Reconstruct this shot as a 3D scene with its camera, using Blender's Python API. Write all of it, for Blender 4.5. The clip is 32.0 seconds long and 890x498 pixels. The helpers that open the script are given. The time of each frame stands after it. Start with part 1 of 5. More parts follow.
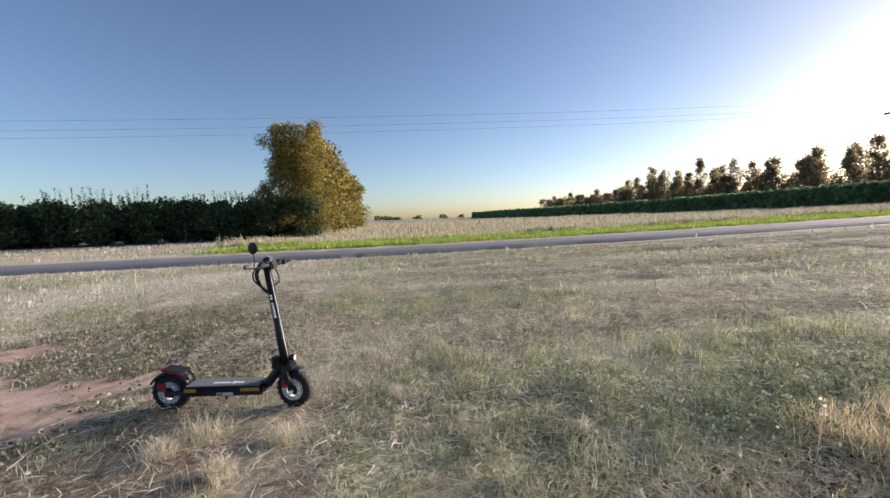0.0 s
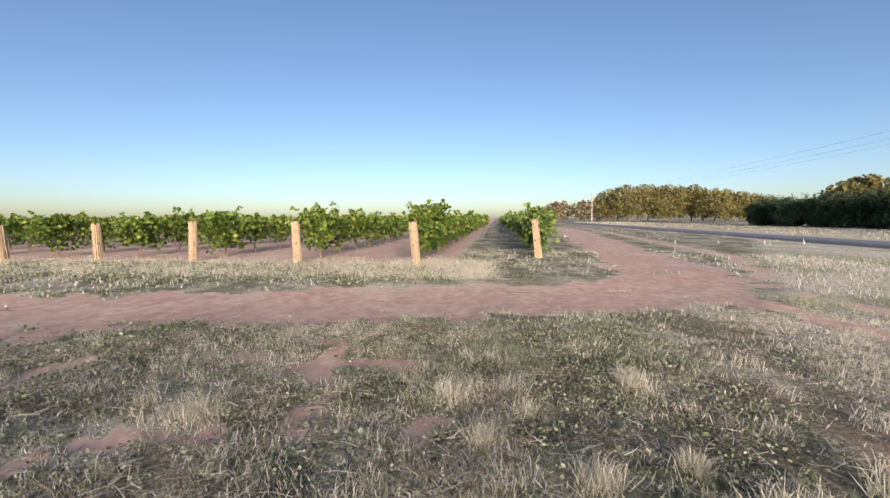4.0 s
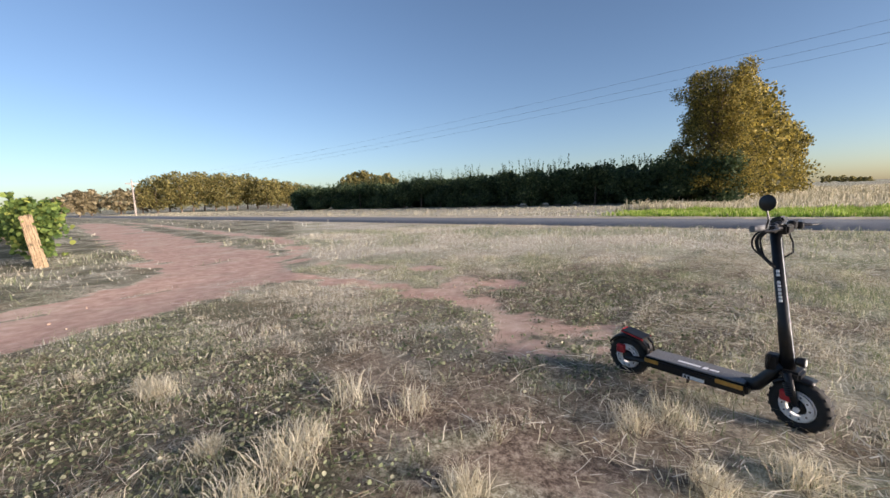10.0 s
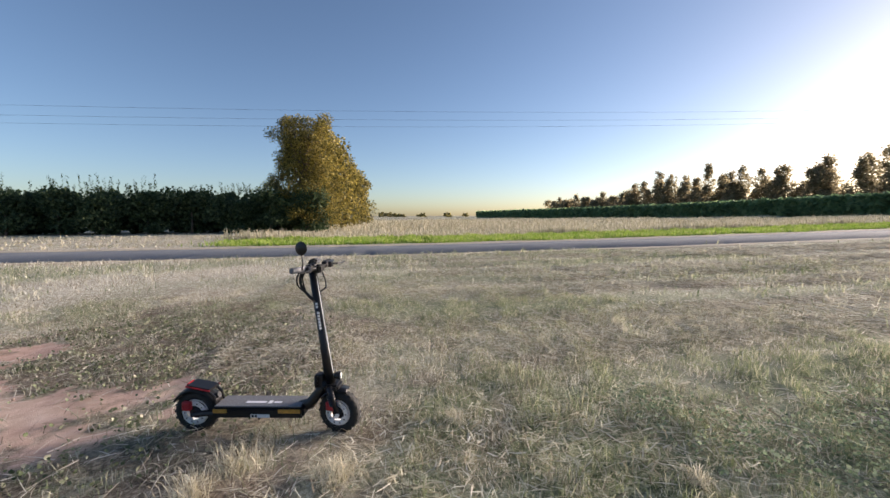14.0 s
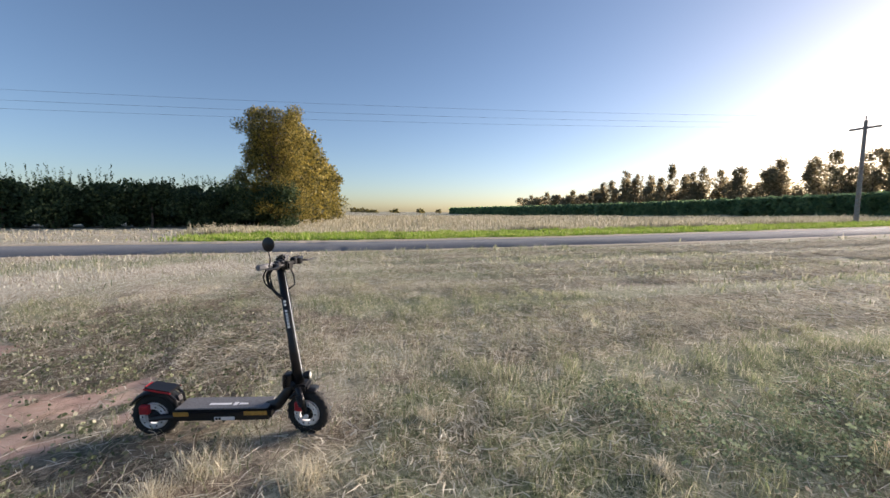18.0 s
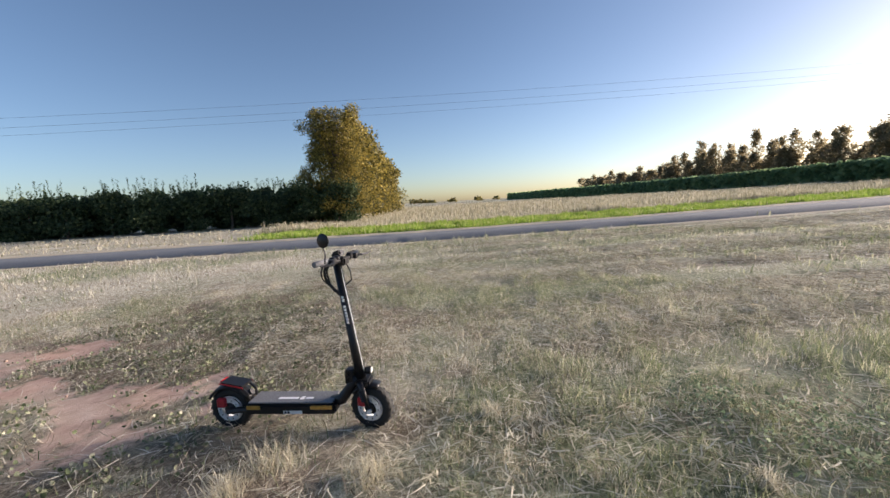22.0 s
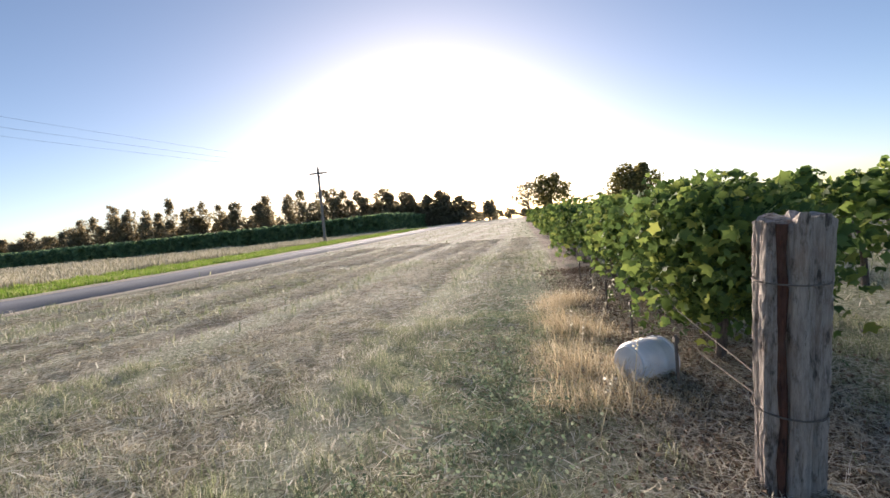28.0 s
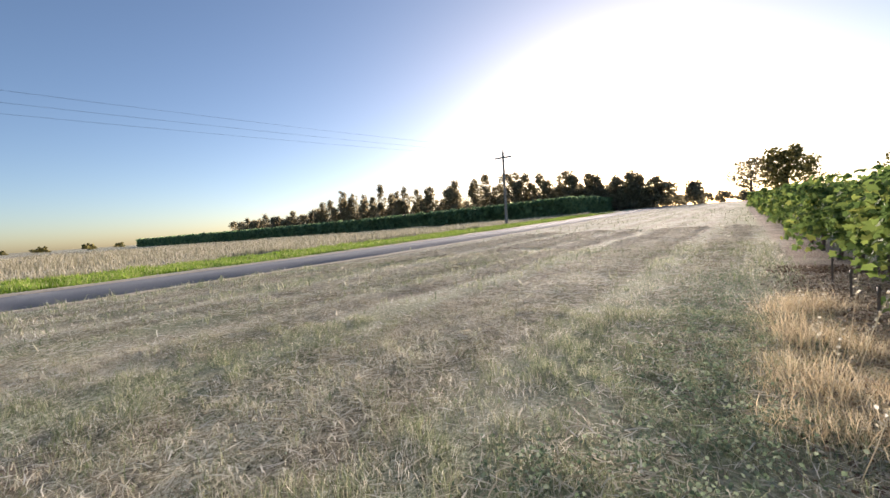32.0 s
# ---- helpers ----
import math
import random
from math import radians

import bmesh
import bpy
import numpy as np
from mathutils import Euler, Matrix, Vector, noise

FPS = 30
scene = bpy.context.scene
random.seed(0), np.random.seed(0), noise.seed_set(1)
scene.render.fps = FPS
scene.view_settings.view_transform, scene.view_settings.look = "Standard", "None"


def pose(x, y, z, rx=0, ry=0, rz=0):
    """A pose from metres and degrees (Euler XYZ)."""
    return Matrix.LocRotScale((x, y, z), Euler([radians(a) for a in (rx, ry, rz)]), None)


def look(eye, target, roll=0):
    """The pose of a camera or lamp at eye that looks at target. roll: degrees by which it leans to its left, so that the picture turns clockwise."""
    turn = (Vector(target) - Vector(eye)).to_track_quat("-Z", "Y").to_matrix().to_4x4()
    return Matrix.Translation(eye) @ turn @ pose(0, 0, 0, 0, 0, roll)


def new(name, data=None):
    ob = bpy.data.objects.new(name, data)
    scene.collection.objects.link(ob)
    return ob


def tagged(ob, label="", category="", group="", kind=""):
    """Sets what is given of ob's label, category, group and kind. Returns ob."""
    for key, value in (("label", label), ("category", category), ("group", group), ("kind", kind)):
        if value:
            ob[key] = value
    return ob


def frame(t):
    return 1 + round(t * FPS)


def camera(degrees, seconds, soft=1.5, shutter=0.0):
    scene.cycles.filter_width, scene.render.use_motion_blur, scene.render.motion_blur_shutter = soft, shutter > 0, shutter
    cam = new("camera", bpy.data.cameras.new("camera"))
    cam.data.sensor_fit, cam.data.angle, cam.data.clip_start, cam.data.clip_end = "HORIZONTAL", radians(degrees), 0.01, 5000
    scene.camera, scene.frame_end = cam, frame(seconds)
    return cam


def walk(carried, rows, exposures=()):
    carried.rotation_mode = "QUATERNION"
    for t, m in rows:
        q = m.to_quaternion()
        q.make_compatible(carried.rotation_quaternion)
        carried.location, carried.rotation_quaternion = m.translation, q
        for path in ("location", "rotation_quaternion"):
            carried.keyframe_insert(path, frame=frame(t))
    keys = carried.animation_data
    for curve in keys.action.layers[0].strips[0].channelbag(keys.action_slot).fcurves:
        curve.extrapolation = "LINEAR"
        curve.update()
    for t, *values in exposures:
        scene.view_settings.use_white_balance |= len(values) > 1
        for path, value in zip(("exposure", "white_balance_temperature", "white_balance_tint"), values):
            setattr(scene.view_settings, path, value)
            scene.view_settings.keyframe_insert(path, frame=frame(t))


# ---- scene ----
cam = camera(95.8, 32.0)
PATH = [
    (0, (3.260, -4.391, 1.366), (3.687, -2.443, 1.209), -1.9),
    (0.5, (3.222, -4.361, 1.351), (3.297, -2.371, 1.173), -1.7),
    (1, (3.102, -4.440, 1.342), (2.878, -2.459, 1.173), -0.3),
    (1.5, (3.042, -4.437, 1.348), (2.447, -2.536, 1.172), -0.9),
    (2, (2.938, -4.387, 1.320), (1.859, -2.713, 1.147), 0.2),
    (2.5, (2.893, -4.240, 1.338), (1.379, -2.946, 1.162), -0.1),
    (3, (2.756, -4.216, 1.296), (0.983, -3.309, 1.110), -1.0),
    (3.5, (2.542, -4.256, 1.300), (0.621, -3.724, 1.130), -0.5),
    (4, (2.488, -4.321, 1.296), (0.510, -4.576, 1.144), -0.4),
    (4.5, (2.482, -4.350, 1.271), (0.693, -5.236, 1.141), -2.3),
    (5, (2.537, -4.368, 1.299), (1.063, -5.716, 1.184), -1.9),
    (5.5, (2.591, -4.386, 1.327), (1.385, -5.979, 1.226), -1.5),
    (6, (2.646, -4.405, 1.356), (1.544, -6.072, 1.269), -1.2),
    (6.5, (2.700, -4.423, 1.384), (1.504, -6.024, 1.312), -0.8),
    (7, (2.666, -4.426, 1.389), (1.284, -5.867, 1.273), -1.7),
    (7.5, (2.603, -4.389, 1.410), (0.981, -5.547, 1.243), -2.9),
    (8, (2.557, -4.334, 1.404), (0.714, -5.081, 1.186), -3.9),
    (8.5, (2.574, -4.254, 1.416), (0.601, -4.446, 1.155), -3.9),
    (9, (2.566, -4.150, 1.403), (0.630, -3.735, 1.123), -3.2),
    (9.5, (2.534, -4.064, 1.332), (0.818, -3.076, 1.056), -2.6),
    (10, (2.633, -3.980, 1.293), (1.350, -2.468, 1.034), -2.3),
    (10.5, (2.755, -3.954, 1.325), (2.189, -2.050, 1.091), -2.6),
    (11, (2.908, -3.966, 1.360), (3.102, -1.990, 1.121), -2.4),
    (11.5, (2.921, -3.922, 1.371), (3.381, -1.987, 1.156), -1.9),
    (12, (2.915, -3.880, 1.385), (3.425, -1.953, 1.223), -2.2),
    (12.5, (2.908, -3.862, 1.386), (3.390, -1.926, 1.248), -2.2),
    (13, (2.893, -3.863, 1.393), (3.334, -1.918, 1.250), -1.5),
    (13.5, (2.891, -3.868, 1.383), (3.310, -1.919, 1.225), -0.9),
    (14, (2.898, -3.874, 1.384), (3.312, -1.924, 1.219), -0.2),
    (14.5, (2.891, -3.872, 1.382), (3.288, -1.918, 1.225), 0.1),
    (15, (2.881, -3.872, 1.390), (3.248, -1.912, 1.244), 0.5),
    (15.5, (2.877, -3.864, 1.385), (3.225, -1.899, 1.250), 0.9),
    (17.5, (2.872, -3.852, 1.381), (3.241, -1.894, 1.211), 1.1),
    (18, (2.903, -3.852, 1.385), (3.447, -1.937, 1.202), 0.4),
    (18.5, (2.966, -3.869, 1.373), (3.780, -2.053, 1.169), -0.5),
    (19, (3.010, -3.821, 1.340), (4.073, -2.142, 1.119), -1.4),
    (19.5, (3.039, -3.848, 1.345), (4.259, -2.279, 1.124), -2.4),
    (20, (3.057, -3.887, 1.352), (4.324, -2.352, 1.150), -3.0),
    (20.5, (2.983, -3.956, 1.378), (3.914, -2.197, 1.173), -3.1),
    (21, (2.851, -3.977, 1.390), (3.273, -2.034, 1.174), -1.9),
    (21.5, (2.858, -3.903, 1.390), (3.107, -1.930, 1.174), -2.0),
    (22, (2.952, -3.719, 1.380), (3.204, -1.749, 1.144), -3.1),
    (22.5, (2.932, -3.595, 1.327), (3.378, -1.666, 1.047), -2.5),
    (23, (2.958, -3.345, 1.362), (3.790, -1.548, 1.087), -2.8),
    (23.5, (2.975, -3.027, 1.312), (4.188, -1.457, 1.052), -4.2),
    (24, (3.123, -2.817, 1.291), (4.630, -1.538, 0.985), -4.3),
    (24.5, (3.199, -2.611, 1.245), (4.950, -1.711, 0.895), -3.3),
    (25, (3.192, -2.455, 1.273), (5.072, -1.831, 0.998), -3.3),
    (25.5, (3.275, -2.400, 1.338), (5.204, -1.888, 1.206), -4.2),
    (26, (3.284, -2.388, 1.345), (5.240, -1.973, 1.286), -4.0),
    (26.5, (3.291, -2.421, 1.336), (5.265, -2.110, 1.258), -4.3),
    (28.5, (3.230, -2.440, 1.286), (5.183, -2.022, 1.183), -5.3),
    (29, (3.225, -2.445, 1.293), (5.171, -1.990, 1.209), -5.2),
    (29.5, (3.211, -2.436, 1.288), (5.149, -1.957, 1.178), -5.0),
    (30, (3.206, -2.446, 1.274), (5.140, -1.976, 1.083), -4.4),
    (30.5, (3.224, -2.450, 1.253), (5.132, -1.923, 0.971), -4.1),
    (31, (3.210, -2.406, 1.247), (5.039, -1.638, 0.989), -4.4),
    (31.5, (3.204, -2.394, 1.265), (4.947, -1.428, 1.094), -4.3),
    (32, (3.163, -2.365, 1.266), (4.773, -1.185, 1.144), -3.8),
]
EXPOSURES = [(0, 1.87, 6600, 19), (32, 1.87, 6600, 19)]
walk(cam, [(t, look(eye, target, roll)) for t, eye, target, roll in PATH], EXPOSURES)
SCOOT_RX, SCOOT_RY, SCOOT_FX, SCOOT_FY = 1.84, -1.05, 2.75, -1.25
BUCKET = (6.58, -3.30)

# ---- world, sun ----
SUN_BEARING, SUN_HEIGHT = 78.0, 6.5
world = bpy.data.worlds.new("world")
scene.world = world
world.use_nodes = True
wn = world.node_tree
sky = wn.nodes.new("ShaderNodeTexSky")
sky.sky_type, sky.sun_disc = "NISHITA", False
sky.sun_elevation, sky.sun_rotation = radians(SUN_HEIGHT), radians(SUN_BEARING)
sky.air_density, sky.dust_density, sky.ozone_density, sky.altitude = 0.70, 0.80, 1.8, 0
wn.links.new(sky.outputs[0], wn.nodes["Background"].inputs[0])
wn.nodes["Background"].inputs[1].default_value = 0.066
sb, sh = radians(SUN_BEARING), radians(SUN_HEIGHT)
TO_SUN = Vector((math.sin(sb) * math.cos(sh), math.cos(sb) * math.cos(sh), math.sin(sh)))
sun_data = bpy.data.lights.new("sun", "SUN")
sun_data.energy, sun_data.angle, sun_data.color = 5.0, radians(30), (1.0, 0.88, 0.73)
sun = new("sun", sun_data)
sun.matrix_world = look(TO_SUN * 300, (0, 0, 0))

rs = np.random.RandomState(7)


# ---- materials ----
def principled(name, rough=0.8, metal=0.0):
    m = bpy.data.materials.new(name)
    m.use_nodes = True
    b = m.node_tree.nodes["Principled BSDF"]
    b.inputs["Roughness"].default_value, b.inputs["Metallic"].default_value = rough, metal
    return m, m.node_tree, b


def noise_node(nt, scale, detail=6, rough=0.6, coord=None, stretch=None):
    n = nt.nodes.new("ShaderNodeTexNoise")
    n.inputs["Scale"].default_value, n.inputs["Detail"].default_value, n.inputs["Roughness"].default_value = scale, detail, rough
    src = coord
    if src is None:
        src = nt.nodes.new("ShaderNodeTexCoord").outputs["Object"]
    if stretch:
        mp = nt.nodes.new("ShaderNodeMapping")
        mp.inputs["Scale"].default_value = stretch
        nt.links.new(src, mp.inputs[0])
        src = mp.outputs[0]
    nt.links.new(src, n.inputs["Vector"])
    return n.outputs[0]


def ramp(nt, fac, stops):
    r = nt.nodes.new("ShaderNodeValToRGB")
    while len(r.color_ramp.elements) < len(stops):
        r.color_ramp.elements.new(0.5)
    for e, (p, c) in zip(r.color_ramp.elements, stops):
        e.position, e.color = p, (*c, 1)
    nt.links.new(fac, r.inputs[0])
    return r.outputs[0]


def mixed(nt, fac, a, b, kind="MIX"):
    n = nt.nodes.new("ShaderNodeMix")
    n.data_type, n.blend_type = "RGBA", kind
    for sock, v in ((n.inputs[0], fac), (n.inputs[6], a), (n.inputs[7], b)):
        if isinstance(v, (int, float)):
            sock.default_value = v
        elif isinstance(v, tuple):
            sock.default_value = (*v, 1)
        else:
            nt.links.new(v, sock)
    return n.outputs[2]


def bump(nt, b, height, strength=0.4, dist=0.01):
    n = nt.nodes.new("ShaderNodeBump")
    n.inputs["Strength"].default_value, n.inputs["Distance"].default_value = strength, dist
    nt.links.new(height, n.inputs["Height"])
    nt.links.new(n.outputs[0], b.inputs["Normal"])


def plain(name, col, rough=0.5, metal=0.0, vary=0.25, scale=30.0):
    """A painted, plastic or metal surface with slight blotches and fine relief."""
    m, nt, b = principled(name, rough, metal)
    n = noise_node(nt, scale)
    lo, hi = tuple(c * (1 - vary) for c in col), tuple(min(1, c * (1 + vary)) for c in col)
    nt.links.new(ramp(nt, n, [(0.3, lo), (0.7, hi)]), b.inputs["Base Color"])
    bump(nt, b, n, 0.15, 0.002)
    return m


def leafy(name, stops, glow=0.35, rough=0.6, patch=None):
    """Leaves and blades: colour by piece, some light passing through."""
    m, nt, b = principled(name, rough)
    g = nt.nodes.new("ShaderNodeNewGeometry")
    col = ramp(nt, g.outputs["Random Per Island"], stops)
    if patch:
        big = noise_node(nt, patch[0], 3)
        col = mixed(nt, ramp(nt, big, [(0.4, (0, 0, 0)), (0.62, (1, 1, 1))]), col, patch[1])
    nt.links.new(col, b.inputs["Base Color"])
    b.inputs["Specular IOR Level"].default_value = 0.25
    t = nt.nodes.new("ShaderNodeBsdfTranslucent")
    nt.links.new(col, t.inputs[0])
    mx = nt.nodes.new("ShaderNodeMixShader")
    mx.inputs[0].default_value = glow
    out = nt.nodes["Material Output"]
    nt.links.new(b.outputs[0], mx.inputs[1])
    nt.links.new(t.outputs[0], mx.inputs[2])
    nt.links.new(mx.outputs[0], out.inputs[0])
    return m


def ground_material():
    m, nt, b = principled("ground", 0.95)
    b.inputs["Specular IOR Level"].default_value = 0.1
    def attr(n):
        a = nt.nodes.new("ShaderNodeAttribute")
        a.attribute_name = n
        return a.outputs["Fac"]
    fine, mid, big = noise_node(nt, 30, 8, 0.8), noise_node(nt, 5.5, 6, 0.65), noise_node(nt, 0.5, 4, 0.6)
    thatch = ramp(nt, fine, [(0.40, (0.10, 0.085, 0.062)), (0.49, (0.43, 0.39, 0.295)), (0.60, (0.84, 0.81, 0.70))])
    green = ramp(nt, fine, [(0.38, (0.05, 0.062, 0.032)), (0.5, (0.23, 0.255, 0.145)), (0.62, (0.56, 0.57, 0.41))])
    dirt = ramp(nt, mid, [(0.3, (0.40, 0.26, 0.205)), (0.55, (0.55, 0.385, 0.315)), (0.75, (0.67, 0.515, 0.44))])
    litter = ramp(nt, fine, [(0.40, (0.075, 0.055, 0.042)), (0.5, (0.21, 0.16, 0.125)), (0.64, (0.46, 0.39, 0.31))])
    col = mixed(nt, attr("green"), thatch, green)
    col = mixed(nt, attr("litter"), col, litter)
    mat = ramp(nt, fine, [(0.36, (0.05, 0.05, 0.035)), (0.5, (0.13, 0.13, 0.085)), (0.66, (0.36, 0.33, 0.24))])
    col = mixed(nt, attr("weedy"), col, mat)
    add = nt.nodes.new("ShaderNodeMath")
    add.operation = "MULTIPLY_ADD"
    nt.links.new(mid, add.inputs[0])
    add.inputs[1].default_value = 0.9
    nt.links.new(attr("bare"), add.inputs[2])
    edge = ramp(nt, add.outputs[0], [(0.78, (0, 0, 0)), (0.98, (1, 1, 1))])
    col = mixed(nt, edge, col, dirt)
    patch = noise_node(nt, 1.5, 5, 0.7)
    col = mixed(nt, ramp(nt, patch, [(0.52, (0, 0, 0)), (0.64, (0.35, 0.35, 0.35))]), col, (0.30, 0.235, 0.175))
    col = mixed(nt, ramp(nt, big, [(0.5, (0, 0, 0)), (0.7, (0.4, 0.4, 0.4))]), col, (0.66, 0.63, 0.51))
    nt.links.new(col, b.inputs["Base Color"])
    bump(nt, b, fine, 0.6, 0.015)
    return m


def road_material():
    m, nt, b = principled("asphalt", 0.85)
    fine, big = noise_node(nt, 60, 8, 0.8), noise_node(nt, 0.7, 4)
    col = ramp(nt, fine, [(0.3, (0.09, 0.10, 0.115)), (0.7, (0.19, 0.21, 0.235))])
    col = mixed(nt, ramp(nt, big, [(0.45, (0, 0, 0)), (0.7, (0.5, 0.5, 0.5))]), col, (0.19, 0.19, 0.19))
    nt.links.new(col, b.inputs["Base Color"])
    bump(nt, b, fine, 0.5, 0.01)
    return m


def wood_material(name, pale, dark, deep):
    m, nt, b = principled(name, 0.9)
    grain = noise_node(nt, 9, 10, 0.8, stretch=(6, 6, 0.7))
    blot = noise_node(nt, 3.2, 5, 0.6)
    col = ramp(nt, grain, [(0.3, deep), (0.46, dark), (0.68, pale)])
    col = mixed(nt, ramp(nt, blot, [(0.52, (0, 0, 0)), (0.70, (0.55, 0.55, 0.55))]), col, tuple(c * 0.6 for c in (0.42, 0.24, 0.16)))
    flake = noise_node(nt, 26, 6, 0.7, stretch=(1, 1, 0.3))
    col = mixed(nt, ramp(nt, flake, [(0.36, (0.85, 0.85, 0.85)), (0.47, (0, 0, 0))]), col, tuple(c * 0.8 for c in deep))
    nt.links.new(col, b.inputs["Base Color"])
    bump(nt, b, grain, 0.9, 0.02)
    return m


M_GROUND, M_ROAD = ground_material(), road_material()
M_SHOULDER = plain("pale_shoulder", (0.46, 0.40, 0.30), 0.95, 0, 0.35, 9)
M_POST = wood_material("weathered_post_wood", (0.64, 0.58, 0.52), (0.38, 0.32, 0.275), (0.09, 0.066, 0.052))
# Lit copy of the post wood: golden evening sunlight is put into its colour.
M_POST_SUNNY = wood_material("sun_tinted_post_wood", (0.50, 0.385, 0.24), (0.29, 0.21, 0.13), (0.06, 0.04, 0.025))
M_ROT = wood_material("rotten_heartwood", (0.20, 0.08, 0.05), (0.11, 0.045, 0.03), (0.03, 0.015, 0.01))
M_POLE = wood_material("grey_pole_wood", (0.40, 0.36, 0.33), (0.27, 0.24, 0.22), (0.12, 0.10, 0.09))
M_BARK = wood_material("bark", (0.26, 0.20, 0.16), (0.15, 0.11, 0.085), (0.05, 0.04, 0.03))
M_WIRE = plain("steel_wire", (0.17, 0.14, 0.12), 0.75, 0.3)
M_CABLE = plain("power_wire", (0.05, 0.05, 0.055), 0.6, 0.3)
M_GLASS_INS = plain("porcelain_insulator", (0.20, 0.16, 0.14), 0.3)
M_WHITE = plain("dusty_white_plastic", (0.74, 0.75, 0.76), 0.5, 0, 0.12, 6)
M_VINE = leafy("vine_leaves", [(0.0, (0.065, 0.115, 0.035)), (0.45, (0.145, 0.225, 0.065)), (0.85, (0.24, 0.32, 0.08)), (1.0, (0.36, 0.39, 0.10))], 0.45, 0.7)
# Yellower copy of the vine leaves, with low sunlight painted into the colour.
M_VINE_SUNLIT = leafy("vine_leaves_sunny", [(0.0, (0.055, 0.10, 0.02)), (0.6, (0.13, 0.20, 0.035)), (1.0, (0.29, 0.33, 0.06))], 0.45, 0.55)
M_WINDBREAK = leafy("windbreak_leaves", [(0.0, (0.045, 0.05, 0.02)), (0.5, (0.20, 0.17, 0.045)), (1.0, (0.44, 0.345, 0.08))], 0.42)
M_ORCHARD = leafy("orchard_leaves", [(0.0, (0.03, 0.055, 0.028)), (0.6, (0.065, 0.10, 0.045)), (1.0, (0.16, 0.20, 0.095))], 0.35)
M_GUM = leafy("gum_leaves", [(0.0, (0.09, 0.09, 0.035)), (0.5, (0.19, 0.17, 0.06)), (1.0, (0.32, 0.27, 0.10))], 0.5)
M_DARKTREE = leafy("backlit_leaves", [(0.0, (0.17, 0.15, 0.09)), (0.6, (0.30, 0.255, 0.155)), (1.0, (0.46, 0.39, 0.25))], 0.6)
M_CROP = leafy("crop_leaves", [(0.0, (0.15, 0.24, 0.12)), (0.6, (0.23, 0.34, 0.17)), (1.0, (0.34, 0.43, 0.21))], 0.6)
M_STRAW = leafy("straw", [(0.0, (0.17, 0.14, 0.09)), (0.2, (0.40, 0.355, 0.25)), (0.45, (0.66, 0.60, 0.46)), (0.75, (0.82, 0.78, 0.65)), (1.0, (0.88, 0.86, 0.78))], 0.45, 0.7)
M_GOLDGRASS = leafy("golden_grass", [(0.0, (0.44, 0.34, 0.20)), (0.5, (0.70, 0.58, 0.38)), (1.0, (0.86, 0.77, 0.57))], 0.5, 0.7)
M_STALK = leafy("dead_stalks", [(0.0, (0.10, 0.075, 0.055)), (0.4, (0.24, 0.185, 0.135)), (0.7, (0.44, 0.37, 0.28)), (0.9, (0.76, 0.70, 0.58)), (1.0, (0.86, 0.83, 0.73))], 0.3, 0.8)
M_TUFT = leafy("tuft_straw", [(0.0, (0.48, 0.43, 0.31)), (0.6, (0.72, 0.67, 0.52)), (1.0, (0.86, 0.83, 0.72))], 0.45, 0.7)
M_GREENBLADE = leafy("green_blades", [(0.0, (0.12, 0.16, 0.07)), (0.4, (0.26, 0.30, 0.155)), (0.75, (0.46, 0.47, 0.30)), (1.0, (0.72, 0.68, 0.52))], 0.45, 0.7)
M_VERGE = leafy("verge_blades", [(0.0, (0.18, 0.31, 0.04)), (0.5, (0.32, 0.46, 0.07)), (0.8, (0.46, 0.54, 0.14)), (1.0, (0.62, 0.58, 0.28))], 0.45, 0.6)
M_FIELD = leafy("field_grass", [(0.0, (0.29, 0.27, 0.18)), (0.5, (0.47, 0.43, 0.30)), (1.0, (0.70, 0.64, 0.50))], 0.4, 0.7)
M_WEED = leafy("weed_leaves", [(0.0, (0.10, 0.145, 0.085)), (0.5, (0.19, 0.25, 0.155)), (1.0, (0.34, 0.39, 0.28))], 0.4, 0.95)
M_MAT = leafy("weed_mat_leaves", [(0.0, (0.08, 0.105, 0.05)), (0.45, (0.17, 0.20, 0.105)), (0.8, (0.30, 0.32, 0.20)), (1.0, (0.52, 0.50, 0.38))], 0.3, 0.6)
M_DEADLEAF = leafy("dead_leaves", [(0.0, (0.06, 0.04, 0.028)), (0.5, (0.16, 0.11, 0.075)), (0.85, (0.30, 0.22, 0.16)), (1.0, (0.52, 0.45, 0.36))], 0.2, 0.8)
M_BLACK = plain("black_coated_metal", (0.016, 0.016, 0.018), 0.38, 0.4)
M_RUBBER = plain("black_rubber", (0.018, 0.018, 0.018), 0.8)
M_GREY = plain("grey_grip_rubber", (0.16, 0.165, 0.175), 0.75, 0, 0.3, 120)
M_ALLOY = plain("bare_alloy", (0.76, 0.77, 0.79), 0.4, 0.3)
M_RED = plain("red_paint", (0.42, 0.02, 0.03), 0.4)
M_GOLD = plain("orange_strip", (0.50, 0.26, 0.05), 0.45)
M_LABEL = plain("white_print", (0.78, 0.78, 0.78), 0.5, 0, 0.05)
M_LENS = plain("lamp_lens", (0.70, 0.70, 0.66), 0.15)
M_REDLENS = plain("red_lens", (0.35, 0.02, 0.02), 0.2)


# ---- mesh helpers ----
def thing(name, label, category, group="", kind="", m=None):
    ob = tagged(new(name), label, category, group, kind)
    if m is not None:
        ob.matrix_basis = m
    return ob


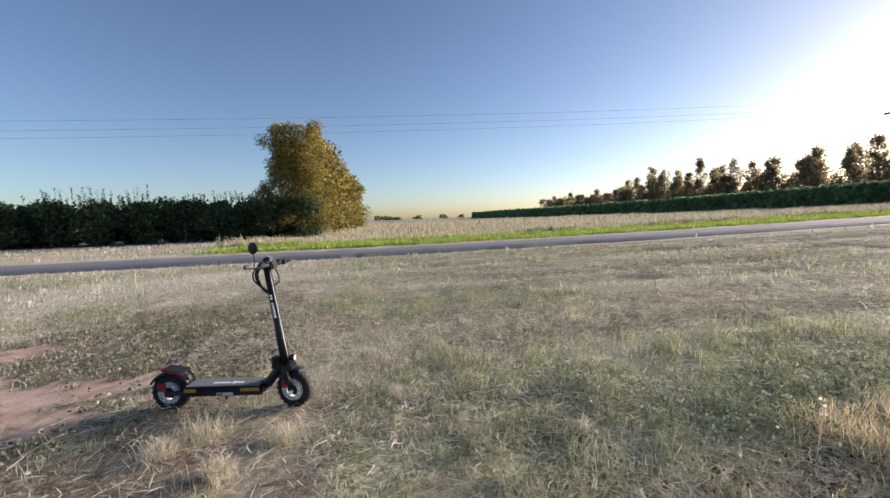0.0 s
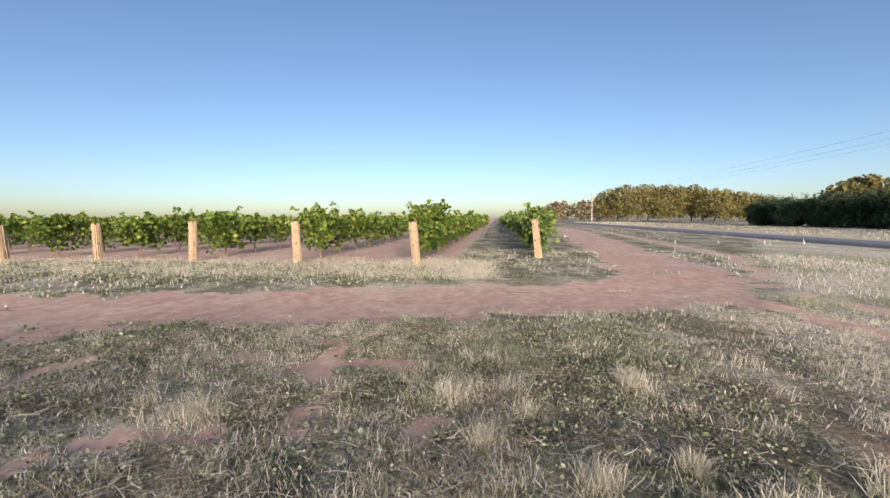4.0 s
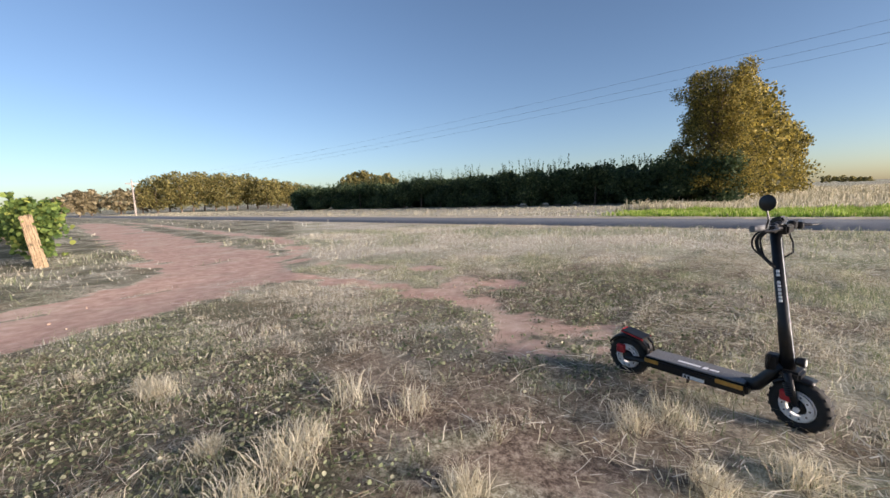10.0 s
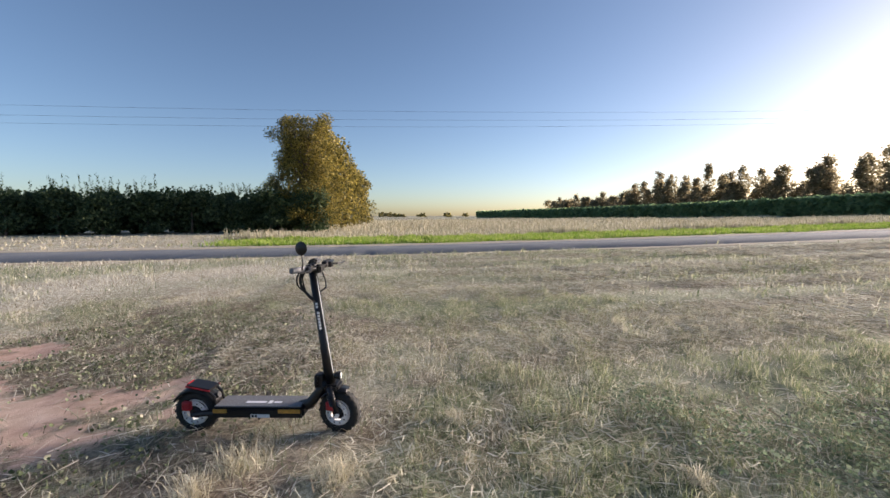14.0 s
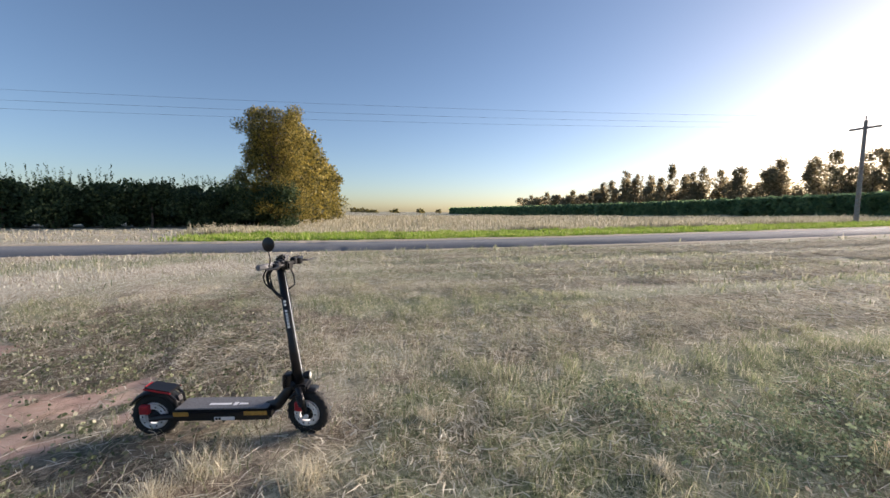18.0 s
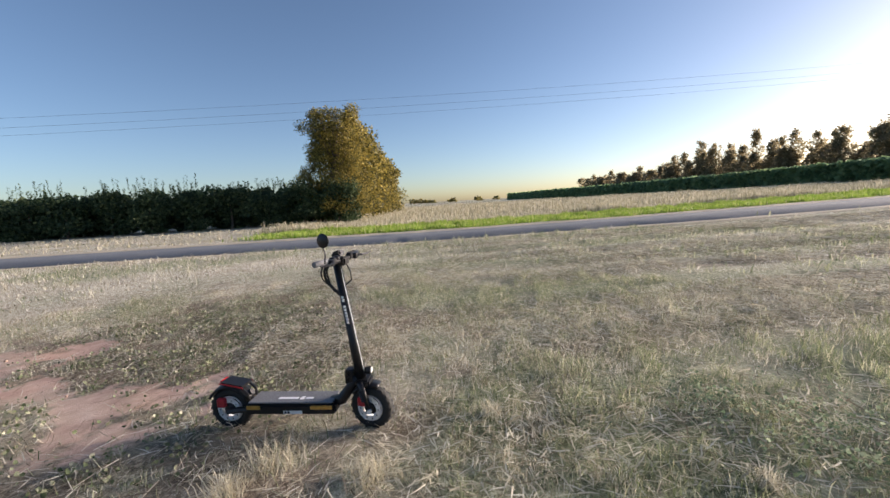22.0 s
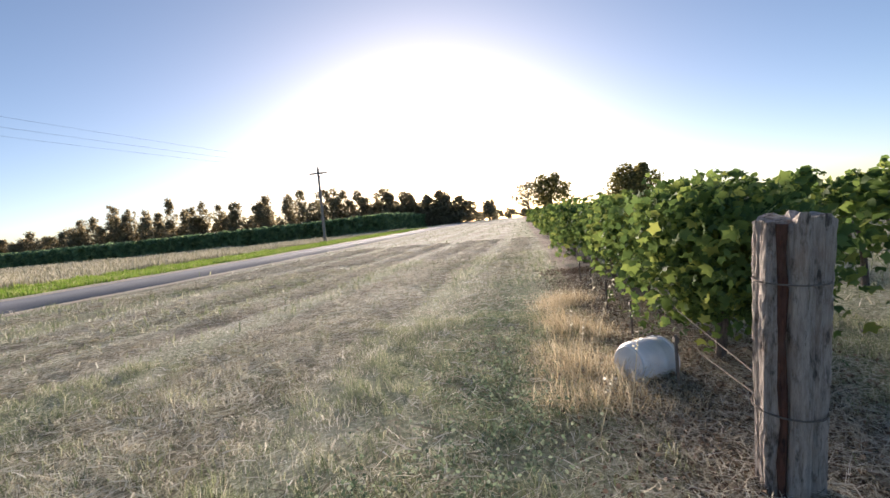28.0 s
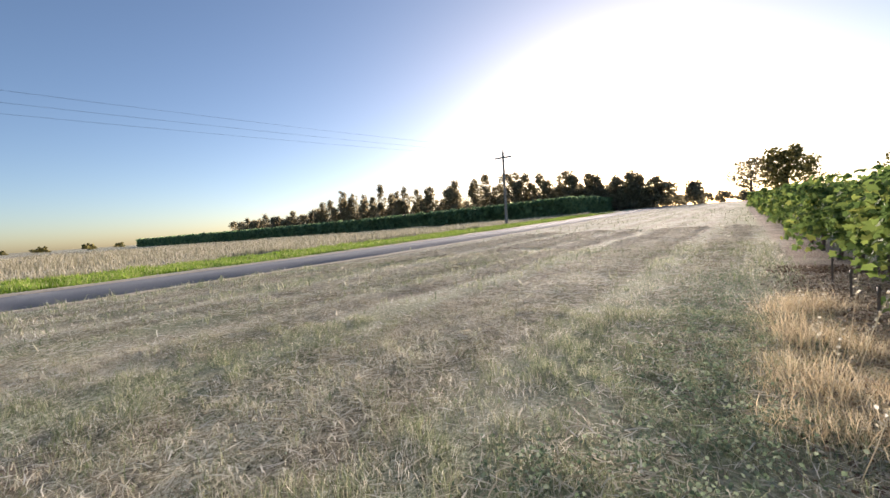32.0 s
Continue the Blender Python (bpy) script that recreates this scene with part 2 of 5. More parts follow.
def mesh_of(name, verts, faces, material, smooth=False):
    """A mesh from arrays: faces all of one length."""
    me = bpy.data.meshes.new(name)
    verts, faces = np.asarray(verts, np.float32), np.asarray(faces, np.int32)
    k = faces.shape[1]
    me.vertices.add(len(verts))
    me.vertices.foreach_set("co", verts.ravel())
    me.loops.add(faces.size)
    me.loops.foreach_set("vertex_index", faces.ravel())
    me.polygons.add(len(faces))
    me.polygons.foreach_set("loop_start", np.arange(0, faces.size, k, dtype=np.int32))
    if smooth:
        me.polygons.foreach_set("use_smooth", np.ones(len(faces), bool))
    me.update(calc_edges=True)
    me.materials.append(material)
    return me


def part(name, bm, material, parent, label="", smooth=False, m=None):
    """One mesh object under a thing or a part; bm: a bmesh or a mesh."""
    if isinstance(bm, bmesh.types.BMesh):
        me = bpy.data.meshes.new(name)
        for f in bm.faces:
            f.smooth = smooth
        bm.to_mesh(me)
        bm.free()
        me.materials.append(material)
    else:
        me = bm
    ob = new(name, me)
    ob.parent = parent
    if m is not None:
        ob.matrix_basis = m
    return tagged(ob, label)


def block(x0, x1, y0, y1, z0, z1, bevel=0.0, segments=1):
    bm = bmesh.new()
    bmesh.ops.create_cube(bm, size=1)
    for v in bm.verts:
        v.co = Vector(((x0 + x1) / 2 + v.co.x * (x1 - x0), (y0 + y1) / 2 + v.co.y * (y1 - y0), (z0 + z1) / 2 + v.co.z * (z1 - z0)))
    if bevel:
        bmesh.ops.bevel(bm, geom=bm.edges[:], offset=bevel, segments=segments, affect="EDGES")
    return bm


def tube(path, radii, sides=8, cap=True):
    """A bent, tapered tube through the points of path."""
    bm = bmesh.new()
    pts = [Vector(p) for p in path]
    if isinstance(radii, (int, float)):
        radii = [radii] * len(pts)
    rings, side = [], None
    for i, p in enumerate(pts):
        d = (pts[min(i + 1, len(pts) - 1)] - pts[max(i - 1, 0)]).normalized()
        if side is None:
            side = d.orthogonal().normalized()
        side = (side - d * side.dot(d)).normalized()
        up = d.cross(side)
        rings.append([bm.verts.new(p + radii[i] * (math.cos(a) * side + math.sin(a) * up)) for a in (2 * math.pi * k / sides for k in range(sides))])
    for a, b in zip(rings, rings[1:]):
        for k in range(sides):
            bm.faces.new((a[k], a[(k + 1) % sides], b[(k + 1) % sides], b[k]))
    if cap:
        bm.faces.new(rings[0][::-1])
        bm.faces.new(rings[-1])
    return bm


def lathe(profile, axis="y", sides=28, closed=False):
    """Turns (along, radius) pairs about an axis."""
    bm = bmesh.new()
    rings = []
    for along, r in profile:
        ring = []
        for k in range(sides):
            a = 2 * math.pi * k / sides
            c, s = r * math.cos(a), r * math.sin(a)
            ring.append(bm.verts.new((c, along, s) if axis == "y" else (along, c, s) if axis == "x" else (c, s, along)))
        rings.append(ring)
    pairs = list(zip(rings, rings[1:])) + ([(rings[-1], rings[0])] if closed else [])
    for a, b in pairs:
        for k in range(sides):
            bm.faces.new((a[k], a[(k + 1) % sides], b[(k + 1) % sides], b[k]))
    if not closed:
        bm.faces.new(rings[0])
        bm.faces.new(rings[-1])
    bmesh.ops.recalc_face_normals(bm, faces=bm.faces[:])
    return bm


# ---- the lie of the land ----
def smooth_step(v):
    v = np.clip(v, 0, 1)
    return v * v * (3 - 2 * v)


def soft_noise(x, y, scale, seed):
    x, y = np.asarray(x, np.float32), np.asarray(y, np.float32)
    r = np.random.RandomState(seed)
    out = np.zeros_like(x)
    for k in range(7):
        a, ph = r.uniform(0, 2 * math.pi), r.uniform(0, 2 * math.pi)
        f = r.uniform(0.5, 1.9) / scale
        out = out + np.sin((np.cos(a) * x + np.sin(a) * y) * f * 2 * math.pi + ph + 1.3 * np.sin(f * 3 * (np.sin(a) * x - np.cos(a) * y) + ph * 2))
    return out / 7 * 1.8


def near_line(x, y, pts):
    """Distance to a line through the points."""
    best = np.full(np.shape(x), 1e9)
    for (ax, ay), (bx, by) in zip(pts, pts[1:]):
        dx, dy = bx - ax, by - ay
        t = np.clip(((x - ax) * dx + (y - ay) * dy) / (dx * dx + dy * dy), 0, 1)
        best = np.minimum(best, np.hypot(x - ax - t * dx, y - ay - t * dy))
    return best


ROAD_NEAR, ROAD_FAR = 10.6, 14.5
TRACK = [(-1.4, -90), (-1.4, -25), (-1.8, -15), (-2.6, -10), (-3.6, -6.6), (-4.2, -4), (-4.7, -2), (-6.3, -0.4), (-10.5, 0.2), (-20, 1.0), (-50, 4.0)]
TRACK_OUT = [(-5.0, -1.5), (-7.0, 1.5), (-11, 3.2), (-22, 4.2), (-50, 6.5)]
BRANCH = [(-4.6, -0.6), (-3.2, -0.1), (-1.6, 0.15), (-0.4, 0.0), (0.5, -0.5), (1.4, -0.85)]
BRANCH_2 = [(-4.8, 0.5), (-2.5, 1.3), (-0.5, 1.2), (0.6, 0.9)]


def swath_line(x, y):
    """Runs across the mown swaths of the roadside strip."""
    return y + 0.03 * x + 0.22 * soft_noise(x, y, 15, 24) + 0.08 * soft_noise(x, y, 3.5, 25)


def land(x, y):
    """Height of the ground."""
    x, y = np.asarray(x, float), np.asarray(y, float)
    rise = 2.6 * smooth_step((x - 4) / 175) ** 0.75 * np.exp(-np.maximum(0, y - 20) / 60)
    near = np.exp(-(x * x + y * y) / 900)
    lumps = 0.004 * soft_noise(x, y, 1.3, 3) * near + 0.010 * soft_noise(x, y, 5.0, 4) * np.exp(-(x * x + y * y) / 4000)
    flat = smooth_step((np.abs(y - 12.4) - 2.2) / 2.0)
    ruts = -0.03 * np.exp(-(near_line(x, y, TRACK) / 0.9) ** 2) * near
    mown = 0.022 * np.sin(swath_line(x, y) * 2 * math.pi / 1.5) * smooth_step((x - 3.2) / 2.5) * smooth_step((y + 1.6) / 0.8) * smooth_step((9.8 - y) / 1.0)
    mown = mown * np.exp(-np.hypot(x, y) / 40)
    hump = 0.035 * smooth_step((near_line(x, y, TRACK) - 1.2) / 0.8) * smooth_step((2.4 - near_line(x, y, TRACK)) / 0.8) * near
    return rise + (lumps + ruts + mown + hump) * flat - 0.02 * flat


def bare(x, y):
    n = soft_noise(x, y, 1.6, 11) * 0.28 + soft_noise(x, y, 0.5, 12) * 0.12
    out = smooth_step((1.45 + 1.3 * n - near_line(x, y, TRACK)) / 0.5)
    out = out * (1 - 0.8 * smooth_step((soft_noise(x * 1.9, y * 0.45, 1.3, 221) - 0.72) / 0.25))
    out = np.maximum(out, 0.8 * smooth_step((0.55 + n - near_line(x, y, TRACK_OUT)) / 0.5))
    out = np.maximum(out, 0.92 * smooth_step((0.40 + 1.5 * n - near_line(x, y, BRANCH)) / 0.4))
    out = np.maximum(out, 0.8 * smooth_step((0.24 + 1.4 * n - near_line(x, y, BRANCH_2)) / 0.35))
    out = np.maximum(out, smooth_step((0.35 + n - np.hypot((x - 1.2) / 1.8, y + 0.95)) / 0.3) * 0.8)
    out = np.maximum(out, smooth_step((0.3 + n - np.hypot((x + 0.1) / 1.4, (y + 5.6) / 0.7)) / 0.4) * 0.9)
    out = np.maximum(out, 0.4 * smooth_step((-3.5 - x) / 2.0) * smooth_step((y - 15.5) / 1.0) * smooth_step((32 - y) / 2.0) * (0.75 + 0.6 * n))
    for px, py, a, b in ((-0.95, -5.9, 0.9, 0.55), (1.5, -6.3, 0.5, 0.22), (2.5, -8.8, 0.7, 0.35), (0.75, -6.9, 0.4, 0.18), (-0.3, -8.2, 0.7, 0.3)):
        out = np.maximum(out, 0.9 * smooth_step((0.75 + 1.6 * n - np.hypot((x - px) / a, (y - py) / b)) / 0.4))
    rough = smooth_step((2.4 - x) / 1.5) * smooth_step((-3.4 - y) / 1.0)
    out = np.maximum(out, 0.85 * rough * smooth_step((soft_noise(x, y, 1.15, 211) + 0.5 * soft_noise(x, y, 0.4, 212) - 0.75) / 0.3))
    under = smooth_step((x * -1 - 8.6) / 0.8) * smooth_step((-5.0 - y) / 1.0)
    out = np.maximum(out, under * 0.62)
    return out


def greenness(x, y):
    """Where the turf is greener: patches and the strips between the mown swaths."""
    swath = 0.5 + 0.5 * np.sin((y + 0.04 * x + 0.55 * soft_noise(x, y, 17, 21) + 0.25 * soft_noise(x, y, 4, 23)) * 2 * math.pi / 2.6)
    patch = 0.5 + 0.5 * soft_noise(x, y, 4.5, 22)
    side = smooth_step((x - 1.5) / 2.0)
    return np.clip(side * (0.62 + 0.35 * patch - 0.4 * swath * smooth_step((y + 2.2) / 1.2)) + (1 - side) * 0.60 * smooth_step(patch * 1.5 - 0.35) + 0.15 * np.exp(-((x - 5.6) / 1.1) ** 2 - ((y + 1.9) / 0.6) ** 2), 0, 1)


def weedy(x, y):
    """Where low dark weeds mat the rough ground between the tracks."""
    n = soft_noise(x, y, 1.5, 201) + 0.6 * soft_noise(x, y, 0.45, 202)
    zone = smooth_step((3.4 - x) / 1.6) * smooth_step((-2.6 - y + 0.55 * (1.5 - x)) / 0.8)
    edge = 0.8 * smooth_step((-5.2 - x) / 0.6) * smooth_step((x + 8.6) / 0.8) * smooth_step((-5.0 - y) / 1.0)
    beside = 0.8 * smooth_step((1.0 - np.hypot((x - 0.7) / 2.2, (y - 0.4) / 2.8)) / 0.4)
    return np.clip(np.maximum(np.maximum(zone, edge), beside) * np.maximum(smooth_step((n + 0.42) / 0.5), 0.38), 0, 1) * (1 - smooth_step(bare(x, y) * 1.6))


def litter(x, y):
    vine = smooth_step((x - 4.3) / 0.8) * smooth_step((0.75 - np.abs(y + 3.75)) / 0.35)
    straw = 0.9 * np.exp(-((x - 0.9) / 1.7) ** 2 - ((y + 3.2) / 1.3) ** 2)
    strips = 0.55 * smooth_step((np.sin(swath_line(x, y) * 2 * math.pi / 1.5 + 2.6) - 0.25) / 0.6) * smooth_step((x - 2.8) / 2.0) * smooth_step((y + 1.7) / 0.8)
    trodden = 0.85 * smooth_step((1.3 + 0.5 * soft_noise(x, y, 1.4, 27) - np.hypot((x - 0.9) / 2.2, (y + 0.1) / 3.2)) / 0.5) * smooth_step((soft_noise(x, y, 0.8, 28) + 0.8) / 0.6)
    return np.clip(vine + 0.6 * straw + trodden + strips * np.clip(0.7 + 0.6 * soft_noise(x, y, 2.5, 26), 0, 1), 0, 1)


def spread(lo, mid, hi, n_mid, n_out):
    inner = np.linspace(-mid, mid, n_mid)
    grow = np.geomspace(1, (hi - mid) / 0.5 + 1, n_out) - 1
    return np.concatenate([-(mid + 0.5 * grow[:0:-1]), inner, mid + 0.5 * grow[1:]]) + lo


gx, gy = spread(-1.0, 15, 2600, 230, 60), spread(-1.0, 14, 2600, 215, 60)
X, Y = np.meshgrid(gx, gy, indexing="ij")
Z = land(X, Y)
nx, ny = X.shape
idx = np.arange(nx * ny).reshape(nx, ny)
quads = np.stack([idx[:-1, :-1], idx[1:, :-1], idx[1:, 1:], idx[:-1, 1:]], -1).reshape(-1, 4)
me = mesh_of("ground", np.stack([X, Y, Z], -1).reshape(-1, 3), quads, M_GROUND, True)
KEPT = {}
for key, f in (("bare", bare), ("green", greenness), ("litter", litter), ("weedy", weedy)):
    a = me.attributes.new(key, "FLOAT", "POINT")
    KEPT[key] = f(X, Y)
    a.data.foreach_set("value", KEPT[key].ravel().astype(np.float32))
ground = tagged(new("ground", me), "dry mown grass and reddish bare earth beside a country road", "ground", kind="structure")


def from_grid(f, values):
    """The same function, read off the ground's fine inner grid where that covers the place."""
    x0, dx, y0, dy, o = gx[59], gx[60] - gx[59], gy[59], gy[60] - gy[59], 59
    def read(x, y):
        if np.ndim(x) == 0:
            return f(x, y)
        x, y = np.asarray(x, float), np.asarray(y, float)
        u, v = (x - x0) / dx, (y - y0) / dy
        inside = (u > 0) & (u < 228.9) & (v > 0) & (v < 213.9)
        out = np.zeros(x.shape)
        ui, vi = u[inside], v[inside]
        i, j = ui.astype(int), vi.astype(int)
        a, b = ui - i, vi - j
        i, j = i + o, j + o
        out[inside] = (values[i, j] * (1 - a) + values[i + 1, j] * a) * (1 - b) + (values[i, j + 1] * (1 - a) + values[i + 1, j + 1] * a) * b
        if not inside.all():
            out[~inside] = f(x[~inside], y[~inside])
        return out
    return read


land, bare, greenness = from_grid(land, Z), from_grid(bare, KEPT["bare"]), from_grid(greenness, KEPT["green"])
litter, weedy = from_grid(litter, KEPT["litter"]), from_grid(weedy, KEPT["weedy"])


def strip(name, y0, y1, lift, material, label, wob=0.0, thick=0.05, seed=1):
    """A long low band along the road, with uneven edges and a real side."""
    xs = np.concatenate([-np.geomspace(1, 1500, 90)[::-1], np.linspace(-0.9, 0.9, 5), np.geomspace(1, 900, 120)])
    e0 = y0 + wob * soft_noise(xs, xs * 0, 3.0, seed) + 0.5 * wob * soft_noise(xs, xs * 0, 0.8, seed + 5)
    e1 = y1 + wob * soft_noise(xs, xs * 0, 3.3, seed + 1) + 0.5 * wob * soft_noise(xs, xs * 0, 0.8, seed + 6)
    z = land(xs, xs * 0 + (y0 + y1) / 2) + lift
    rows = [np.stack([xs, e0 - 0.03, z - thick], -1), np.stack([xs, e0, z - 0.004], -1), np.stack([xs, (e0 + e1) / 2, z + 0.03 * (thick > 0.04)], -1),
            np.stack([xs, e1, z - 0.004], -1), np.stack([xs, e1 + 0.03, z - thick], -1)]
    v = np.concatenate(rows)
    n = len(xs)
    i = np.arange(n - 1)
    f = np.concatenate([np.stack([r * n + i, r * n + i + 1, (r + 1) * n + i + 1, (r + 1) * n + i], -1) for r in range(4)])
    return tagged(new(name, mesh_of(name, v, f, material, True)), label, name.replace("_", " "), kind="structure")


strip("road", ROAD_NEAR, ROAD_FAR, 0.035, M_ROAD, "narrow grey asphalt country road with crumbling edges", 0.10, 0.08, 31)
strip("road_shoulder", ROAD_FAR + 0.04, 16.1, 0.012, M_SHOULDER, "pale dry gravel shoulder along the road", 0.2, 0.05, 41)
strip("near_shoulder", 10.0, ROAD_NEAR - 0.04, 0.008, M_SHOULDER, "thin pale gravel edge along the road", 0.22, 0.04, 51)


# ---- grass, straw and weeds ----
def blades(x, y, height, width, lean, up=None, droop=0.5):
    """Bent, tapering blades at the places given: three triangles each."""
    n = len(x)
    a, b = rs.uniform(0, 2 * math.pi, n), rs.uniform(0, 2 * math.pi, n)
    z = land(x, y) if up is None else up
    base = np.stack([x, y, z], -1)
    side = np.stack([np.cos(a), np.sin(a), 0 * a], -1) * (width / 2)[:, None]
    out = np.stack([np.cos(b), np.sin(b), 0 * b], -1)
    h, l = height[:, None], (lean * height)[:, None]
    upv = np.array([0, 0, 1.0])
    mid = base + out * l * 0.35 + upv * h * 0.6
    tip = base + out * l + upv * h * (1 - droop * np.clip(lean, 0, 1))[:, None]
    v = np.stack([base - side, base + side, mid - side * 0.7, mid + side * 0.7, tip], 1).reshape(-1, 3)
    o = (np.arange(n) * 5)[:, None]
    f = np.concatenate([o + [0, 1, 3], o + [0, 3, 2], o + [2, 3, 4]])
    return v, f


def lying(x, y, length, width, lift):
    """Cut stalks lying about: thin bent strips."""
    n = len(x)
    a = rs.uniform(0, 2 * math.pi, n)
    d = np.stack([np.cos(a), np.sin(a), rs.uniform(-0.12, 0.25, n)], -1)
    s = np.stack([-np.sin(a), np.cos(a), rs.uniform(-0.5, 0.5, n)], -1) * (width / 2)[:, None]
    p = np.stack([x, y, land(x, y) + lift], -1)
    q = p + d * (length / 2)[:, None]
    e = q + d * (length / 2)[:, None] * np.array([1, 1, 0.2]) + np.stack([-np.sin(a), np.cos(a), 0 * a], -1) * (length * rs.uniform(-0.15, 0.15, n))[:, None]
    v = np.stack([p - s, p + s, q - s, q + s, e], 1).reshape(-1, 3)
    o = (np.arange(n) * 5)[:, None]
    f = np.concatenate([o + [0, 1, 3], o + [0, 3, 2], o + [2, 3, 4]])
    return v, f


def stuff(name, pieces, material, label, category):
    vs, fs, n = [], [], 0
    for v, f in pieces:
        vs.append(v), fs.append(f + n)
        n += len(v)
    return tagged(new(name, mesh_of(name, np.concatenate(vs), np.concatenate(fs), material)), label, category, kind="stuff")


def scatter(n, r0, r1, cx=1.8, cy=-2.6, power=0.5):
    """Places round the middle of the headland, between two radii."""
    r = r0 + (r1 - r0) * rs.uniform(0, 1, n) ** power
    a = rs.uniform(0, 2 * math.pi, n)
    return cx + r * np.cos(a), cy + r * np.sin(a)


def allowed(x, y, most_bare=0.45):
    ok = (y < ROAD_NEAR - 0.1) & (bare(x, y) < most_bare * rs.uniform(0.3, 1.3, len(x)))
    return ok & ~((x > 5.0) & (np.abs(y + 3.7) < 0.5) & (rs.uniform(0, 1, len(x)) < 0.7))


dry, green = [], []
for n, r0, r1, h0, h1, w in ((360000, 0.35, 7.0, 0.025, 0.085, 0.0038), (120000, 7.0, 16.0, 0.045, 0.12, 0.011), (45000, 16.0, 60.0, 0.07, 0.18, 0.034)):
    x, y = scatter(n, r0, r1)
    ok = allowed(x, y) & (soft_noise(x, y, 0.8, 63) + 0.5 * soft_noise(x, y, 0.3, 64) > -0.75 + 0.7 * rs.uniform(0, 1, len(x)))
    ok &= rs.uniform(0, 1, len(x)) > np.maximum(0.72 * weedy(x, y), 0.86 * litter(x, y))
    x, y = x[ok], y[ok]
    g = greenness(x, y)
    is_green = rs.uniform(0, 1, len(x)) < g * 1.1
    clump = np.clip(0.75 + 0.75 * soft_noise(x, y, 0.45, 61) + 0.35 * soft_noise(x, y, 1.7, 62), 0.2, 1.8)
    h = rs.uniform(h0, h1, len(x)) * clump * (1 + 0.6 * is_green)
    ww = w * rs.uniform(0.6, 1.5, len(x))
    lean = rs.uniform(0.1, 1.35, len(x))
    for store, pick in ((dry, ~is_green), (green, is_green)):
        store.append(blades(x[pick], y[pick], h[pick], ww[pick], lean[pick]))
stuff("dry_grass", dry, M_STRAW, "short pale dry grass blades over the mown ground", "grass")
stuff("green_grass", green, M_GREENBLADE, "grey-green grass growing through the dry turf", "grass")

x, y = scatter(110000, 0.3, 8.0)
ok = allowed(x, y, 0.7) & (rs.uniform(0, 1, len(x)) < 0.35 + 0.65 * litter(x, y))
x, y = x[ok], y[ok]
rough = x < 2.7 + 0.5 * rs.normal(0, 1, len(x))
straw_d = lying(x[rough], y[rough], rs.uniform(0.06, 0.24, rough.sum()), rs.uniform(0.002, 0.005, rough.sum()), rs.uniform(0.0, 0.06, rough.sum()))
x, y = x[~rough], y[~rough]
straw_a = lying(x, y, rs.uniform(0.04, 0.16, len(x)), rs.uniform(0.002, 0.0045, len(x)), rs.uniform(0.0, 0.05, len(x)))
n = 42000
x, y = 3.9 + 8 * rs.uniform(0, 1, n) ** 1.5, -3.75 + rs.normal(0, 0.6, n)
straw_b = lying(x, y, rs.uniform(0.05, 0.2, n), rs.uniform(0.0015, 0.0036, n), rs.uniform(0.0, 0.07, n))
x, y = rs.uniform(-2.6, 3.6, 60000), rs.uniform(-10, -3.6, 60000)
ok = allowed(x, y, 0.7) & (soft_noise(x, y, 0.55, 141) + 0.6 * soft_noise(x, y, 1.6, 142) > rs.uniform(-0.3, 0.7, 60000))
x, y = x[ok], y[ok]
straw_c = lying(x, y, rs.uniform(0.06, 0.22, len(x)), rs.uniform(0.002, 0.0055, len(x)), rs.uniform(0.0, 0.06, len(x)))
stuff("straw_litter", [straw_a, straw_b], M_STRAW, "loose cut straw lying on the mown ground", "straw")
stuff("dead_stalks", [straw_d, straw_c], M_STALK, "brown and bleached dead stalks strewn over the rough ground", "straw")


n = 24000
x, y = 4.0 + 9 * rs.uniform(0, 1, n) ** 1.4, -3.65 + rs.normal(0, 0.55, n)
ok = y < -2.75 + 0.25 * rs.normal(0, 1, n)
c = np.stack([x, y, land(x, y) + rs.uniform(0.004, 0.05, n)], -1)[ok]
FALLEN = c


def tuft(cx, cy, r, n, h):
    x, y = cx + rs.normal(0, r * 0.45, n), cy + rs.normal(0, r * 0.45, n)
    return blades(x, y, rs.uniform(0.45, 1.0, n) * h, rs.uniform(0.002, 0.005, n), rs.uniform(0.15, 1.5, n), droop=0.45)


TUFTS = [(-0.16, -4.13, 0.28), (-0.8, -3.3, 0.26), (0.55, -3.82, 0.30), (0.9, -3.4, 0.34), (0.7, -2.9, 0.24), (0.2, -4.4, 0.24), (1.35, -3.5, 0.26), (0.95, -2.35, 0.3),
         (1.6, -2.7, 0.24), (2.05, -1.75, 0.22), (2.75, -1.75, 0.24), (2.45, -2.05, 0.24), (0.87, -9.28, 0.26), (1.39, -6.36, 0.26), (0.1, -6.3, 0.24), (2.4, -6.5, 0.26),
         (4.6, -2.2, 0.2), (1.1, -3.75, 0.26), (0.35, -3.3, 0.2), (3.5, -1.3, 0.16), (-1.5, -3.6, 0.2), (0.02, -6.76, 0.26), (2.23, -8.67, 0.3), (1.75, -9.4, 0.3), (-0.37, -4.65, 0.26), (-0.55, -4.2, 0.28), (-0.69, -3.27, 0.3), (0.5, -2.5, 0.34), (0.76, -3.09, 0.28), (2.2, -1.55, 0.28)]
